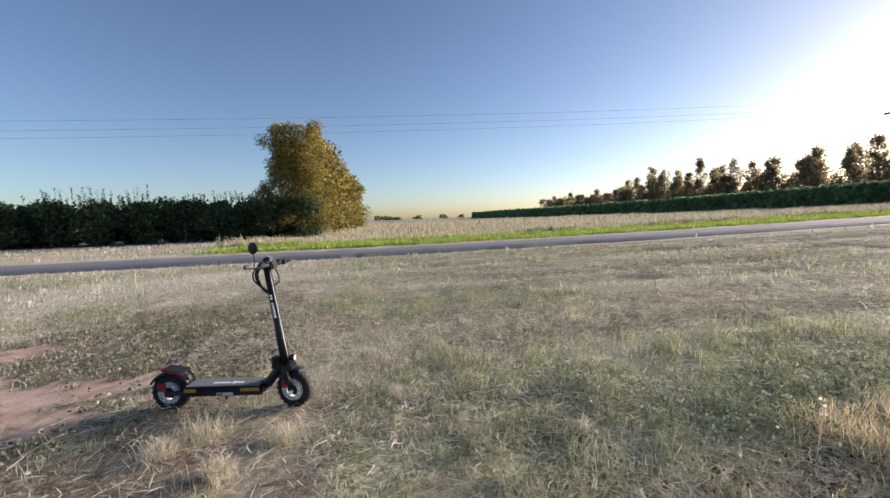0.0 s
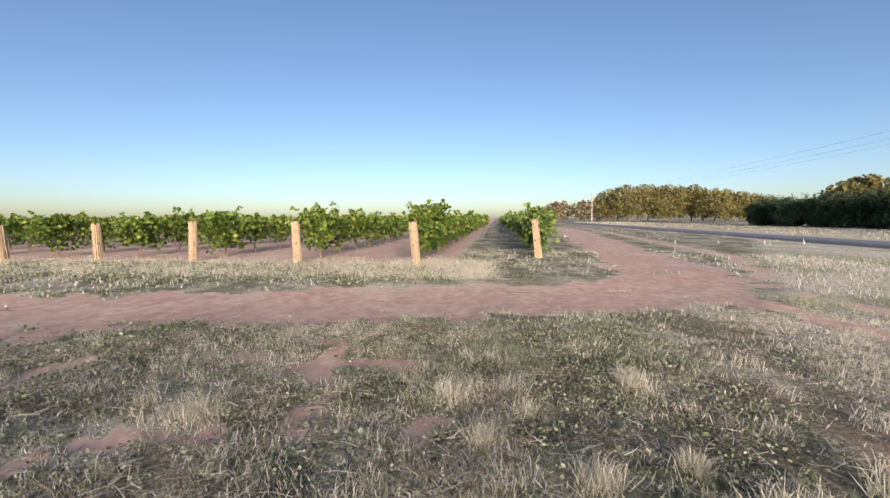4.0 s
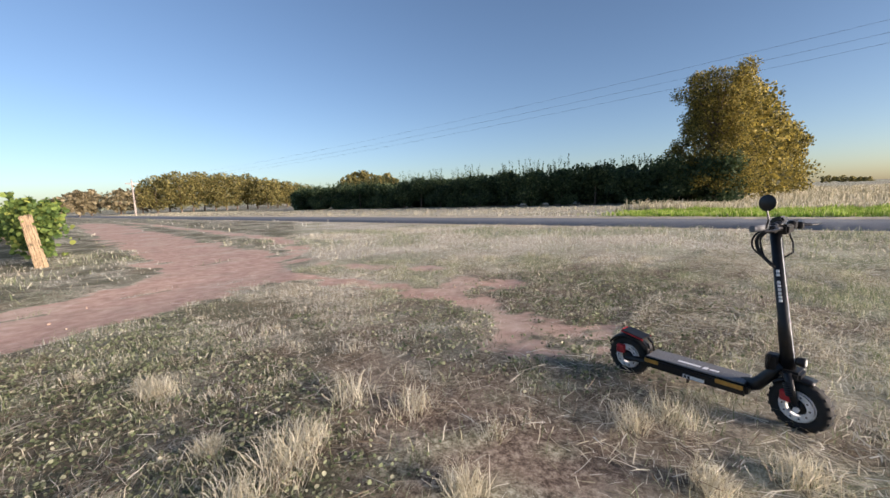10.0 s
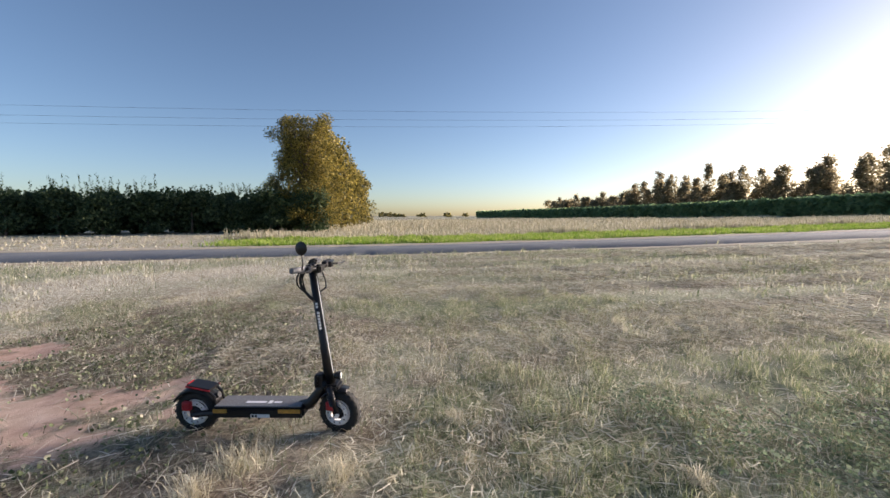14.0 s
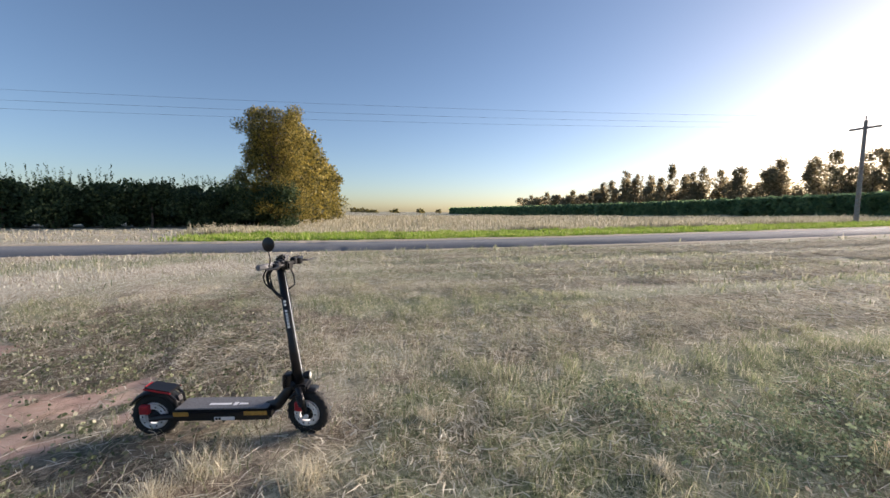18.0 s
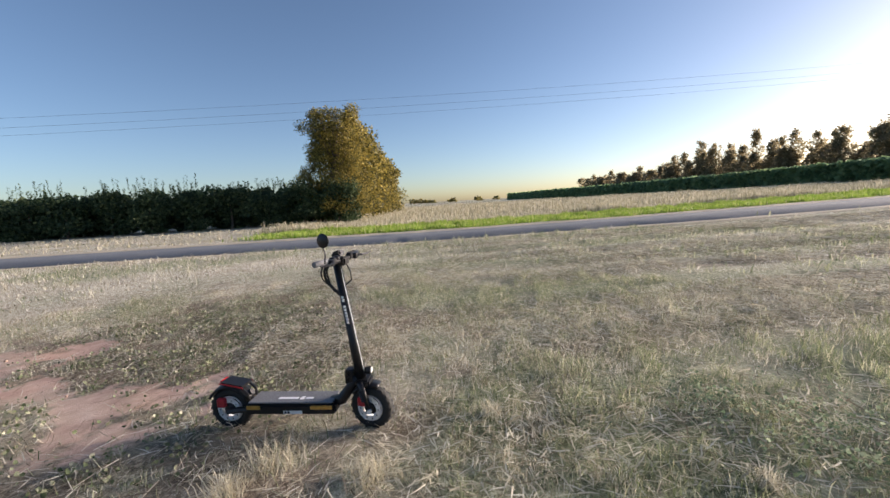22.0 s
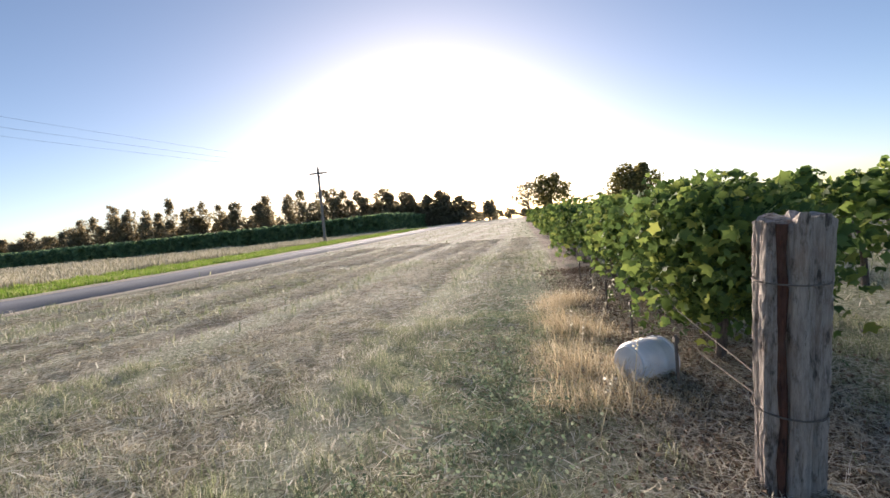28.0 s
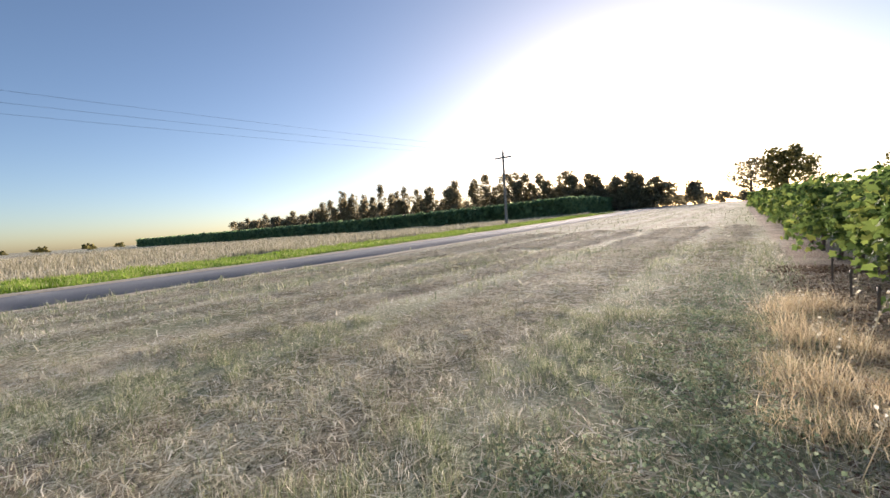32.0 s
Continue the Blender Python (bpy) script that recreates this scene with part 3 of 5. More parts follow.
for k, (cx, cy, h) in enumerate(TUFTS):
    h *= rs.uniform(0.55, 0.95)
    v, f = tuft(cx, cy, h * rs.uniform(0.4, 0.85), int(rs.uniform(110, 300)), h)
    tagged(new("grass_tuft", mesh_of("grass_tuft", v, f, M_TUFT)), "straw-coloured dry grass tuft standing on the mown ground", "grass tuft", "dry grass tufts", "stuff")
stubble = []
for k in range(70):
    cx, cy = 0.8 + 1.5 * rs.normal(), -3.3 + 1.0 * rs.normal()
    if bare(np.array([cx]), np.array([cy]))[0] < 0.4:
        stubble.append(tuft(cx, cy, 0.12, 70, rs.uniform(0.06, 0.14)))
for k in range(260):
    cx, cy = rs.uniform(-1.6, 4.5), rs.uniform(-13, -4.6)
    if bare(np.array([cx]), np.array([cy]))[0] < 0.4:
        stubble.append(tuft(cx, cy, 0.15, 60, rs.uniform(0.05, 0.16)))
for k in range(220):
    cx, cy = rs.uniform(2.5, 9), rs.uniform(-2.2, 1.5)
    stubble.append(tuft(cx, cy, 0.2, 55, rs.uniform(0.06, 0.13)))
for k in range(260):
    cx, cy = rs.uniform(-2.2, 3.2), rs.uniform(-8.5, -4.1)
    if bare(np.array([cx]), np.array([cy]))[0] < 0.5:
        stubble.append(tuft(cx, cy, rs.uniform(0.08, 0.2), 60, rs.uniform(0.05, 0.14)))
stuff("stubble", stubble, M_STRAW, "short bright straw stubble in clumps", "grass")
rows = []
for k in range(8):
    n = 12000
    x = 1.5 + 26 * rs.uniform(0, 1, n) ** 1.4
    y = -1.5 + 1.5 * k + 0.35 * math.sin(2.3 * k) - 0.03 * x + 0.30 * soft_noise(x, x * 0 + k, 11, 90 + k) + rs.normal(0, 0.30, n)
    ok = allowed(x, y, 0.8) & (soft_noise(x, y, 3.0, 120 + k) > -0.9 * rs.uniform(0, 1, n))
    x, y = x[ok], y[ok]
    rows.append(lying(x, y, rs.uniform(0.04, 0.12, len(x)) * (1 + x / 10), rs.uniform(0.0025, 0.005, len(x)) * (1 + x / 5), rs.uniform(0.0, 0.06, len(x))))
stuff("straw_windrows", rows, M_STRAW, "pale rows of cut straw left by the mower", "straw")
tall = []
for k in range(46):
    cx, cy = rs.uniform(5.9, 9.5), -2.9 + rs.normal(0, 0.22)
    tall.append(tuft(cx, cy, 0.26, 130, rs.uniform(0.12, 0.40)))
stuff("tall_dry_grass", tall, M_GOLDGRASS, "tall golden dry grass along the vine row", "grass")
mounds = []
for k in range(1300):
    cx, cy = rs.uniform(-11, -6.0), -4.6 - 25 * rs.uniform(0, 1) ** 1.5
    if bare(np.array([cx]), np.array([cy]))[0] < 0.85 and cx > -9.4 + 0.4 * rs.normal():
        mounds.append(tuft(cx, cy, 0.5, 40, rs.uniform(0.12, 0.32)))
stuff("headland_grass", mounds, M_TUFT, "rough dry grass along the ends of the vine rows", "grass")


def leaf_cards(c, size, tilt=1.0, fold=0.25):
    """Small folded leaves: four triangles each, at the places c."""
    n = len(c)
    a = rs.uniform(0, 2 * math.pi, n)
    nz = rs.normal(0, tilt, (n, 3)) + [0, 0, 0.6]
    nz /= np.linalg.norm(nz, axis=1)[:, None]
    t = np.stack([np.cos(a), np.sin(a), 0 * a], -1)
    t -= nz * (t * nz).sum(1)[:, None]
    t /= np.linalg.norm(t, axis=1)[:, None]
    b = np.cross(nz, t)
    s = size[:, None]
    tip, tail = c + t * s * 0.55, c - t * s * 0.45
    l1, l2 = c + b * s * 0.48 + t * s * 0.08 + nz * s * fold, c - b * s * 0.48 + t * s * 0.08 + nz * s * fold
    e1, e2 = c + b * s * 0.3 - t * s * 0.42 + nz * s * fold * 0.5, c - b * s * 0.3 - t * s * 0.42 + nz * s * fold * 0.5
    v = np.stack([tail, e1, l1, tip, l2, e2], 1).reshape(-1, 3)
    o = (np.arange(n) * 6)[:, None]
    f = np.concatenate([o + [0, 1, 2], o + [0, 2, 3], o + [0, 3, 4], o + [0, 4, 5]])
    return v, f


stuff("fallen_leaves", [leaf_cards(FALLEN, rs.uniform(0.012, 0.034, len(FALLEN)), 0.9, 0.3)], M_DEADLEAF, "dark brown dead vine leaves on the ground under the vines", "leaf litter")
weeds = []
for cx, cy, r in ((5.5, -2.35, 0.35), (5.9, -2.2, 0.4), (6.5, -2.1, 0.45), (7.2, -2.05, 0.5), (5.1, -2.0, 0.3), (8.2, -2.0, 0.6), (9.5, -2.1, 0.6), (4.9, -1.5, 0.25), (11, -2.2, 0.7)):
    n = int(1500 * r / 0.4)
    c = np.stack([cx + rs.normal(0, r * 0.8, n), cy + rs.normal(0, r * 0.55, n), rs.uniform(0.01, 0.15, n)], -1)
    c[:, 2] += land(c[:, 0], c[:, 1])
    c = c[soft_noise(c[:, 0], c[:, 1], 0.28, 231) + 0.5 * soft_noise(c[:, 0], c[:, 1], 0.1, 232) > rs.uniform(-0.5, 0.6, n)]
    weeds.append(leaf_cards(c, rs.uniform(0.010, 0.024, len(c)), 1.0))
for k in range(26):
    cx, cy = rs.uniform(-1.8, 2.6), rs.uniform(-8.5, -4.2)
    n = int(rs.uniform(18, 45))
    ang, rad = rs.uniform(0, 2 * math.pi, n), 0.13 * rs.uniform(0.1, 1, n) ** 0.7
    c = np.stack([cx + rad * np.cos(ang), cy + rad * np.sin(ang), 0.015 + 0.06 * rs.uniform(0, 1, n) * (1 - rad / 0.14)], -1)
    c[:, 2] += land(c[:, 0], c[:, 1])
    weeds.append(leaf_cards(c, rs.uniform(0.02, 0.04, n), 0.6))
stuff("weeds", weeds, M_WEED, "low grey-green weeds beside the vine row", "weeds")
mats = []
for n, x0, x1, y0, y1, s0, s1 in ((80000, -2.6, 3.2, -8.5, -2.4, 0.010, 0.026), (30000, -4.0, 3.4, -16, -8.0, 0.02, 0.045), (16000, -8.8, -5.0, -26, -5.0, 0.03, 0.06), (26000, -1.6, 2.8, -1.8, 3.2, 0.014, 0.032)):
    x, y = rs.uniform(x0, x1, n), rs.uniform(y0, y1, n)
    ok = rs.uniform(0, 1, n) < weedy(x, y) * np.clip(0.75 + 0.6 * soft_noise(x, y, 0.3, 203), 0.1, 1)
    x, y = x[ok], y[ok]
    lift = rs.uniform(0.15, 1.0, len(x)) * np.clip(0.04 + 0.03 * soft_noise(x, y, 0.35, 204), 0.012, 0.08) * (s1 / 0.026) ** 0.5
    mats.append(leaf_cards(np.stack([x, y, land(x, y) + lift], -1), rs.uniform(s0, s1, len(x)), 0.8))
stuff("weed_mats", mats, M_MAT, "low dark green weeds matting the rough ground", "weeds")
x, y = scatter(16000, 0.4, 8.0)
ok = allowed(x, y) & (rs.uniform(0, 1, len(x)) < np.clip(0.15 + 0.9 * soft_noise(x, y, 1.8, 77), 0, 1))
c = np.stack([x[ok], y[ok], land(x[ok], y[ok]) + rs.uniform(0.005, 0.05, ok.sum())], -1)
stuff("clover", [leaf_cards(c, rs.uniform(0.008, 0.020, len(c)), 0.8)], M_WEED, "small grey-green ground weeds in the dry turf", "weeds")

n = 100000
x = np.where(rs.uniform(0, 1, n) < 0.5, rs.uniform(-9, 80, n), 4 + 30 * rs.normal(0, 1, n))
x = x[(x > -3.6 + 0.8 * rs.normal(0, 1, len(x))) & (x < 140)]
y = 16.2 + 5.6 * rs.uniform(0, 1, len(x)) + 0.5 * soft_noise(x, x * 0, 7, 71)
stuff("verge_grass", [blades(x, y, rs.uniform(0.10, 0.32, len(x)) * np.clip(0.8 + 0.5 * soft_noise(x, y, 2.5, 72), 0.2, 1.5), rs.uniform(0.02, 0.05, len(x)), rs.uniform(0.1, 0.8, len(x)))], M_VERGE, "lush bright green grass on the far verge of the road", "grass")
n = 90000
u = rs.uniform(0, 1, n)
y = 21.5 + 97 * u ** 1.8
x = rs.uniform(-12, 95, n) + y * 0.25 * rs.uniform(-1, 1, n)
ok = (x > -4.5 + 0.6 * rs.normal(0, 1, n)) & (x < 86)
x, y = x[ok], y[ok]
patch = 0.7 + 0.5 * soft_noise(x, y, 14, 81)
stuff("field_grass", [blades(x, y, rs.uniform(0.25, 0.75, len(x)) * np.clip(patch, 0.3, 1.4), rs.uniform(0.03, 0.08, len(x)) * (1 + (y - 23) / 40), rs.uniform(0.05, 0.6, len(x)))], M_FIELD, "tall dry fallow grass in the field beyond the road", "grass")
n = 9000
x, y = rs.uniform(-120, -4.5, n), rs.uniform(16.2, 30, n)
stuff("orchard_verge_grass", [blades(x, y, rs.uniform(0.05, 0.22, n), rs.uniform(0.03, 0.07, n), rs.uniform(0.1, 0.9, n))], M_FIELD, "thin dry grass on the sandy verge before the orchard", "grass")


# ---- posts and vines ----
def post_mesh(height, r, seed, split=True, foot=0.10, rings=22):
    """A weathered split-log post: fluted sides, uneven top."""
    q = np.random.RandomState(seed)
    sides = 60
    groove = np.repeat(q.uniform(-1, 1, 30), 2) * 0.03 + q.uniform(-1, 1, 60) * 0.02 - 0.09 * (q.uniform(0, 1, 60) < 0.13)
    ph = q.uniform(0, 6.28, 6)
    v, f = [], []
    for i in range(rings):
        t = i / (rings - 1)
        for k in range(sides):
            a = 2 * math.pi * k / sides
            rr = r * (1 + 0.07 * math.sin(3 * a + ph[0]) + 0.05 * math.sin(5 * a + ph[1] + t) + 0.035 * math.sin(11 * a + ph[2] + 2 * t) + 0.03 * math.sin(6 * t + ph[3] + a))
            rr *= 1 + foot * (1 - t) ** (3 if foot > 0 else 1.3) - 0.03 * t
            rr *= 1 + groove[k] + 0.012 * math.sin(17 * t + 7 * groove[(k * 7) % 60] * 60)
            if rings > 30:
                flake = math.sin(9 * t + 23 * a + 3 * math.sin(31 * t)) * math.sin(47 * t + 5 * a) + 0.8 * math.sin(90 * t + 41 * a)
                rr *= 1 + 0.014 * flake + (0.03 if math.sin(13 * a + 5 * math.sin(8 * t + a)) > 0.86 else 0.0) * math.sin(21 * t + 2 * a)
            if split:
                d = abs((a - 4.0 - 0.12 * math.sin(5 * t + ph[4]) + math.pi) % (2 * math.pi) - math.pi)
                rr *= 1 - 0.28 * max(0, 1 - d / 0.30)
            z = -0.25 + (height + 0.25) * t + (0.012 * math.sin(2 * a + ph[5]) + 0.5 * groove[(k // 3 * 3) % 60] if i == rings - 1 else 0)
            v.append((rr * math.cos(a), rr * math.sin(a), z))
    for i in range(rings - 1):
        for k in range(sides):
            f.append((i * sides + k, i * sides + (k + 1) % sides, (i + 1) * sides + (k + 1) % sides, (i + 1) * sides + k))
    bm = bmesh.new()
    vs = [bm.verts.new(c) for c in v]
    for q4 in f:
        bm.faces.new([vs[j] for j in q4])
    c = bm.verts.new((0, 0, height - 0.015))
    top = vs[(rings - 1) * sides:]
    for k in range(sides):
        bm.faces.new((top[k], top[(k + 1) % sides], c))
    return bm


def wire_ring(z, r):
    return lathe([(z - 0.003, r), (z - 0.003, r + 0.006), (z + 0.003, r + 0.006), (z + 0.003, r)], "z", 30, True)


def end_post(name, x, y, height, r, seed, material, label, lean=(0, 0), rings=True):
    p = thing(name, label, "post", "vineyard end posts", m=pose(x, y, float(land(x, y)) - 0.01, lean[0], lean[1]) @ pose(0, 0, 0, 0, 0, 30 * seed))
    part("log", post_mesh(height, r, seed, rings=22 if rings else 7), material, p, smooth=False)
    if rings:
        for z in (height * 0.38, height * 0.79):
            part("wire_loop", wire_ring(z, r * 1.04), M_WIRE, p, "thin rusty wire tied round the post")
    return p


GATE = (5.21, -3.505)
near_post = thing("end_post", "thick grey weathered split wooden post with a rotten dark cleft", "post", "vineyard end posts", m=pose(GATE[0], GATE[1], float(land(*GATE)) - 0.01) @ Matrix(((1, 0, -0.075, 0), (0, 1, 0.035, 0), (0, 0, 1, 0), (0, 0, 0, 1))) @ pose(0, 0, 0, 0, 0, -91))
part("log", post_mesh(1.245, 0.128, 3, foot=-0.14, rings=64), M_POST, near_post, "grey weathered split log")
cleft = tube([(math.cos(a) * r, math.sin(a) * r, z) for a, r, z in ((4.06, 0.098, 0.03), (4.02, 0.100, 0.2), (4.09, 0.100, 0.38), (3.98, 0.100, 0.55), (3.93, 0.098, 0.75), (3.99, 0.097, 0.95), (3.90, 0.096, 1.1), (3.92, 0.094, 1.22))], [0.013, 0.018, 0.013, 0.02, 0.015, 0.02, 0.016, 0.024], 6)
part("cleft", cleft, M_ROT, near_post, "dark reddish rotten cleft")
for z in (0.42, 0.98):
    part("wire_loop", wire_ring(z, 0.125), M_WIRE, near_post, "thin rusty wire tied round the post")

A_POSTS = [(-10.94, -2.95), (-8.47, -6.52), (-9.0, -10.32), (-9.2, -13.95), (-9.0, -17.2), (-8.6, -20.2)] + [(-8.5 - 0.02 * k, -20.2 - 3.45 * (k + 1)) for k in range(34)]
for k, (px, py) in enumerate(A_POSTS):
    end_post("end_post", px, py, 1.24 + 0.05 * rs.uniform(-1, 1), 0.115 if k < 6 else 0.11, 10 + k % 9, M_POST_SUNNY,
             "pale wooden end post of a vine row, coloured as in warm sunlight", ((6.0, -2.0) if k < 2 else (3.0, -3.0) if k == 2 else (rs.uniform(-2, 2), rs.uniform(-4, 3))), k < 5)
B_POSTS = [(5.0 - 0.1 * k, -3.36 - 3.45 * k) for k in range(1, 26)]
for k, (px, py) in enumerate(B_POSTS):
    end_post("end_post", px + 0.2 * rs.uniform(-1, 1), py, 1.2, 0.12, 20 + k % 7, M_POST, "grey weathered wooden end post of a vine row", (rs.uniform(-2, 2), rs.uniform(-2, 4)), k < 3)


def lobed_leaves(c, size):
    """Grape leaves: a cupped fan of five lobes, hanging outwards and down."""
    n = len(c)
    nz = rs.normal(0, 0.75, (n, 3)) + [0, 0, 0.45]
    nz /= np.linalg.norm(nz, axis=1)[:, None]
    t = rs.normal(0, 1, (n, 3)) + [0, 0, -0.9]
    t -= nz * (t * nz).sum(1)[:, None]
    t /= np.linalg.norm(t, axis=1)[:, None]
    b = np.cross(nz, t)
    rim = []
    for k in range(10):
        a = 2 * math.pi * k / 10
        r = (0.62 if k == 0 else 0.54 if k in (2, 8) else 0.46 if k in (4, 6) else 0.20 if k == 5 else 0.36)
        lift = (0.10 if k % 2 else -0.06) * rs.uniform(0.3, 1.6, n)
        rim.append(c + size[:, None] * (r * math.cos(a) * t + r * math.sin(a) * b + lift[:, None] * nz))
    v = np.stack([c] + rim, 1).reshape(-1, 3)
    o = (np.arange(n) * 11)[:, None]
    f = np.concatenate([o + [0, 1 + k, 1 + (k + 1) % 10] for k in range(10)])
    return v, f


def vine_row(x0, direction, y, length, count, material, label, leaf=0.12, seed=0, near=0.0, cut=1.0, top=1.72, dip=0.0):
    """A trellised row of grape vines: foliage, trunks, wires."""
    q = np.random.RandomState(100 + seed)
    row = thing("vine_row", label, "grape vines", "vine rows", m=pose(x0, y, 0))
    vigour = q.uniform(0.62, 1.28, int(length / 1.8) + 2)
    n = count // 15
    along = np.abs(q.uniform(0, 1, n) ** (near or 1.0) * length)
    vine = (along / 1.8).astype(int)
    stem = np.clip((vine + 0.5) * 1.8 + q.normal(0, 0.33, n), -0.15, length)
    rise = (top - 0.92) * q.uniform(0.5, 1.22, n) * vigour[vine] * (1 - dip * np.exp(-stem / 1.4))
    out = q.uniform(0.05, 0.58, n) * np.sign(q.uniform(-1, 1, n)) * vigour[vine]
    droop, drift = 1.55 * q.uniform(0, 1, n) ** 1.2, q.normal(0, 0.22, n)
    t = q.uniform(0.08, 1, (n, 15))
    def col(v):
        return v[:, None]
    lx = col(stem) + col(drift) * t + q.normal(0, 0.045, t.shape)
    ly = col(out) * t ** 0.75 + q.normal(0, 0.05, t.shape)
    lz = 0.92 + col(rise) * np.sin(np.minimum(t * 1.2, 1) * 1.57) - col(droop) * t ** 3 * 0.85 + q.normal(0, 0.035, t.shape)
    fill = int(count * 0.55)
    fx = np.abs(q.uniform(0, 1, fill) ** (near or 1.0) * length)
    fx = np.clip(((fx / 1.8).astype(int) + 0.5) * 1.8 + q.normal(0, 0.42, fill), -0.1, length)
    ragged = 0.12 * np.sin(fx * 3.1 + seed) + 0.10 * np.sin(fx * 1.27 + 2 * seed)
    fz = (0.40 if direction > 0 else 0.30) + ragged + (0.85 - ragged) * q.uniform(0, 1, fill) ** 0.8
    fy = q.uniform(-0.38, 0.38, fill) * (0.55 + 0.5 * (fz > 0.7))
    along = np.concatenate([lx.ravel(), fx])
    c = np.stack([direction * along, np.concatenate([ly.ravel(), fy]), np.maximum(np.concatenate([lz.ravel(), fz]), 0.22)], -1)
    c[:, 2] += land(c[:, 0] + x0, c[:, 1] + y)
    grow = 1 + (np.maximum(along, 0) / 22) * cut
    sizes = leaf * q.uniform(0.55, 1.35, len(c)) * grow
    v, f = lobed_leaves(c, sizes) if leaf < 0.1 else leaf_cards(c, sizes, 1.0, 0.22)
    part("foliage", mesh_of("foliage", v, f, material), material, row)
    step = 1.8
    for k in range(int(min(length, 24) / step)):
        tx = direction * (0.9 + k * step)
        z0 = float(land(tx + x0, y))
        j = q.uniform(-0.08, 0.08, 4)
        part("trunk", tube([(tx, 0, z0 - 0.05), (tx + j[0], j[1], z0 + 0.35), (tx + j[2], j[3], z0 + 0.7), (tx + j[0] + direction * 0.35, j[1], z0 + 0.95)], [0.045, 0.035, 0.03, 0.018], 6), M_BARK, row, "gnarled dark vine trunk")
    z0, z1 = float(land(x0, y)), float(land(x0 + direction * length, y))
    for zz in (0.42, 0.95):
        part("trellis_wire", tube([(0, 0, z0 + zz), (direction * length, 0, z1 + zz)], 0.003, 5), M_WIRE, row)
    return row


vine_row(5.95, 1, -3.95, 60, 26000, M_VINE, "leafy green grape vine row beside the thick end post", 0.086, 1, 2.4, 1.4, 1.50, 0.16)
for k in range(1, 12):
    vine_row(5.15 - 0.1 * k, 1, -3.45 - 3.45 * k, 70, int((9500 if k < 5 else 5200) / (1 + 0.2 * k)), M_VINE, "leafy green grape vine row in the neighbouring block", 0.115, 1 + k, 1.8, 0.9, 1.68)
for k in range(12, 24):
    vine_row(5.35 - 0.1 * k, 1, -3.45 - 3.45 * k, 60, 700, M_VINE, "distant leafy grape vine row", 0.32, 1 + k, 1.3, 0.5, 1.68)
for k, (px, py) in enumerate(A_POSTS[:14]):
    vine_row(px - (0.7 if k else 0.05), -1, py + (0 if k else 0.1), 85, int(9500 / (1 + 0.2 * k)), M_VINE_SUNLIT if k else M_VINE, "sunlit grape vine row behind a pale end post" if k else "dark leafy outer grape vine row", 0.115, 40 + k, 2.0, 0.8, 1.58)
for k, (px, py) in enumerate(A_POSTS[14:], 14):
    vine_row(px - 0.7, -1, py, 60, 520, M_VINE_SUNLIT, "distant sunlit grape vine row", 0.36, 40 + k, 1.3, 0.4, 1.6)


# ---- trees ----
def blob_points(n, centre, radius, shell=0.55):
    d = rs.normal(0, 1, (n, 3))
    d /= np.linalg.norm(d, axis=1)[:, None]
    return np.asarray(centre) + d * np.asarray(radius) * (shell + (1 - shell) * rs.uniform(0, 1, (n, 1))) * (1 + 0.07 * rs.normal(0, 1, (n, 1)).clip(-1.6, 1.6))


def tree(name, x, y, height, spread_r, leaves, leaf, material, label, category, trunk_h=0.25, blobs=16, group="", lean=0.0, shape="round", trunk_r=0.25, shell=0.45, clump=1.0):
    """A tapered trunk with limbs and a crown of many small leaves in uneven clumps."""
    z0 = float(land(x, y))
    t = thing(name, label, category, group, m=pose(x, y, z0 - 0.03))
    th = height * trunk_h
    part("trunk", tube([(0, 0, -0.2), (0.1, 0.05, th * 0.6), (lean * 0.5, 0, height * 0.55), (lean, 0.1, height * 0.9)], [trunk_r, trunk_r * 0.8, trunk_r * 0.45, 0.04], 8), M_BARK, t)
    crowns, per = [], max(4, leaves // blobs)
    for k in range(blobs):
        u = (k + 0.5) / blobs
        h = th + (height - th) * (0.08 + 0.84 * u)
        if shape == "round":
            w = spread_r * math.sqrt(max(0.05, 1 - ((u - 0.42) / 0.62) ** 2))
        elif shape == "column":
            w = spread_r * (0.95 - 0.45 * u)
        elif shape == "tower":
            w = spread_r * (1.0 - 0.28 * u ** 3 + 0.08 * math.sin(9 * u))
        else:
            w = spread_r * (0.70 + 0.36 * math.sin(math.pi * min(1, u * 1.05)))
        a = 2.399 * k + rs.uniform(-0.4, 0.4)
        off = w * rs.uniform(0.35, 0.75)
        br = w * rs.uniform(0.42, 0.62) * clump
        c = (lean * u + off * math.cos(a), off * math.sin(a), h)
        crowns.append(leaf_cards(blob_points(per, c, (br, br, min(br * 0.8, (height - th) * 0.16 + 0.3)), shell), leaf * rs.uniform(0.6, 1.4, per), 1.0, 0.15))
        if k % 3 == 0 and h > th:
            part("limb", tube([(lean * u * 0.8, 0, max(th * 0.8, h * 0.6)), (c[0] * 0.6, c[1] * 0.6, h * 0.88), c], [trunk_r * 0.35, trunk_r * 0.2, 0.02], 5), M_BARK, t)
    vs, fs, n = [], [], 0
    for v, f in crowns:
        vs.append(v), fs.append(f + n)
        n += len(v)
    part("crown", mesh_of("crown", np.concatenate(vs), np.concatenate(fs), material), material, t)
    return t


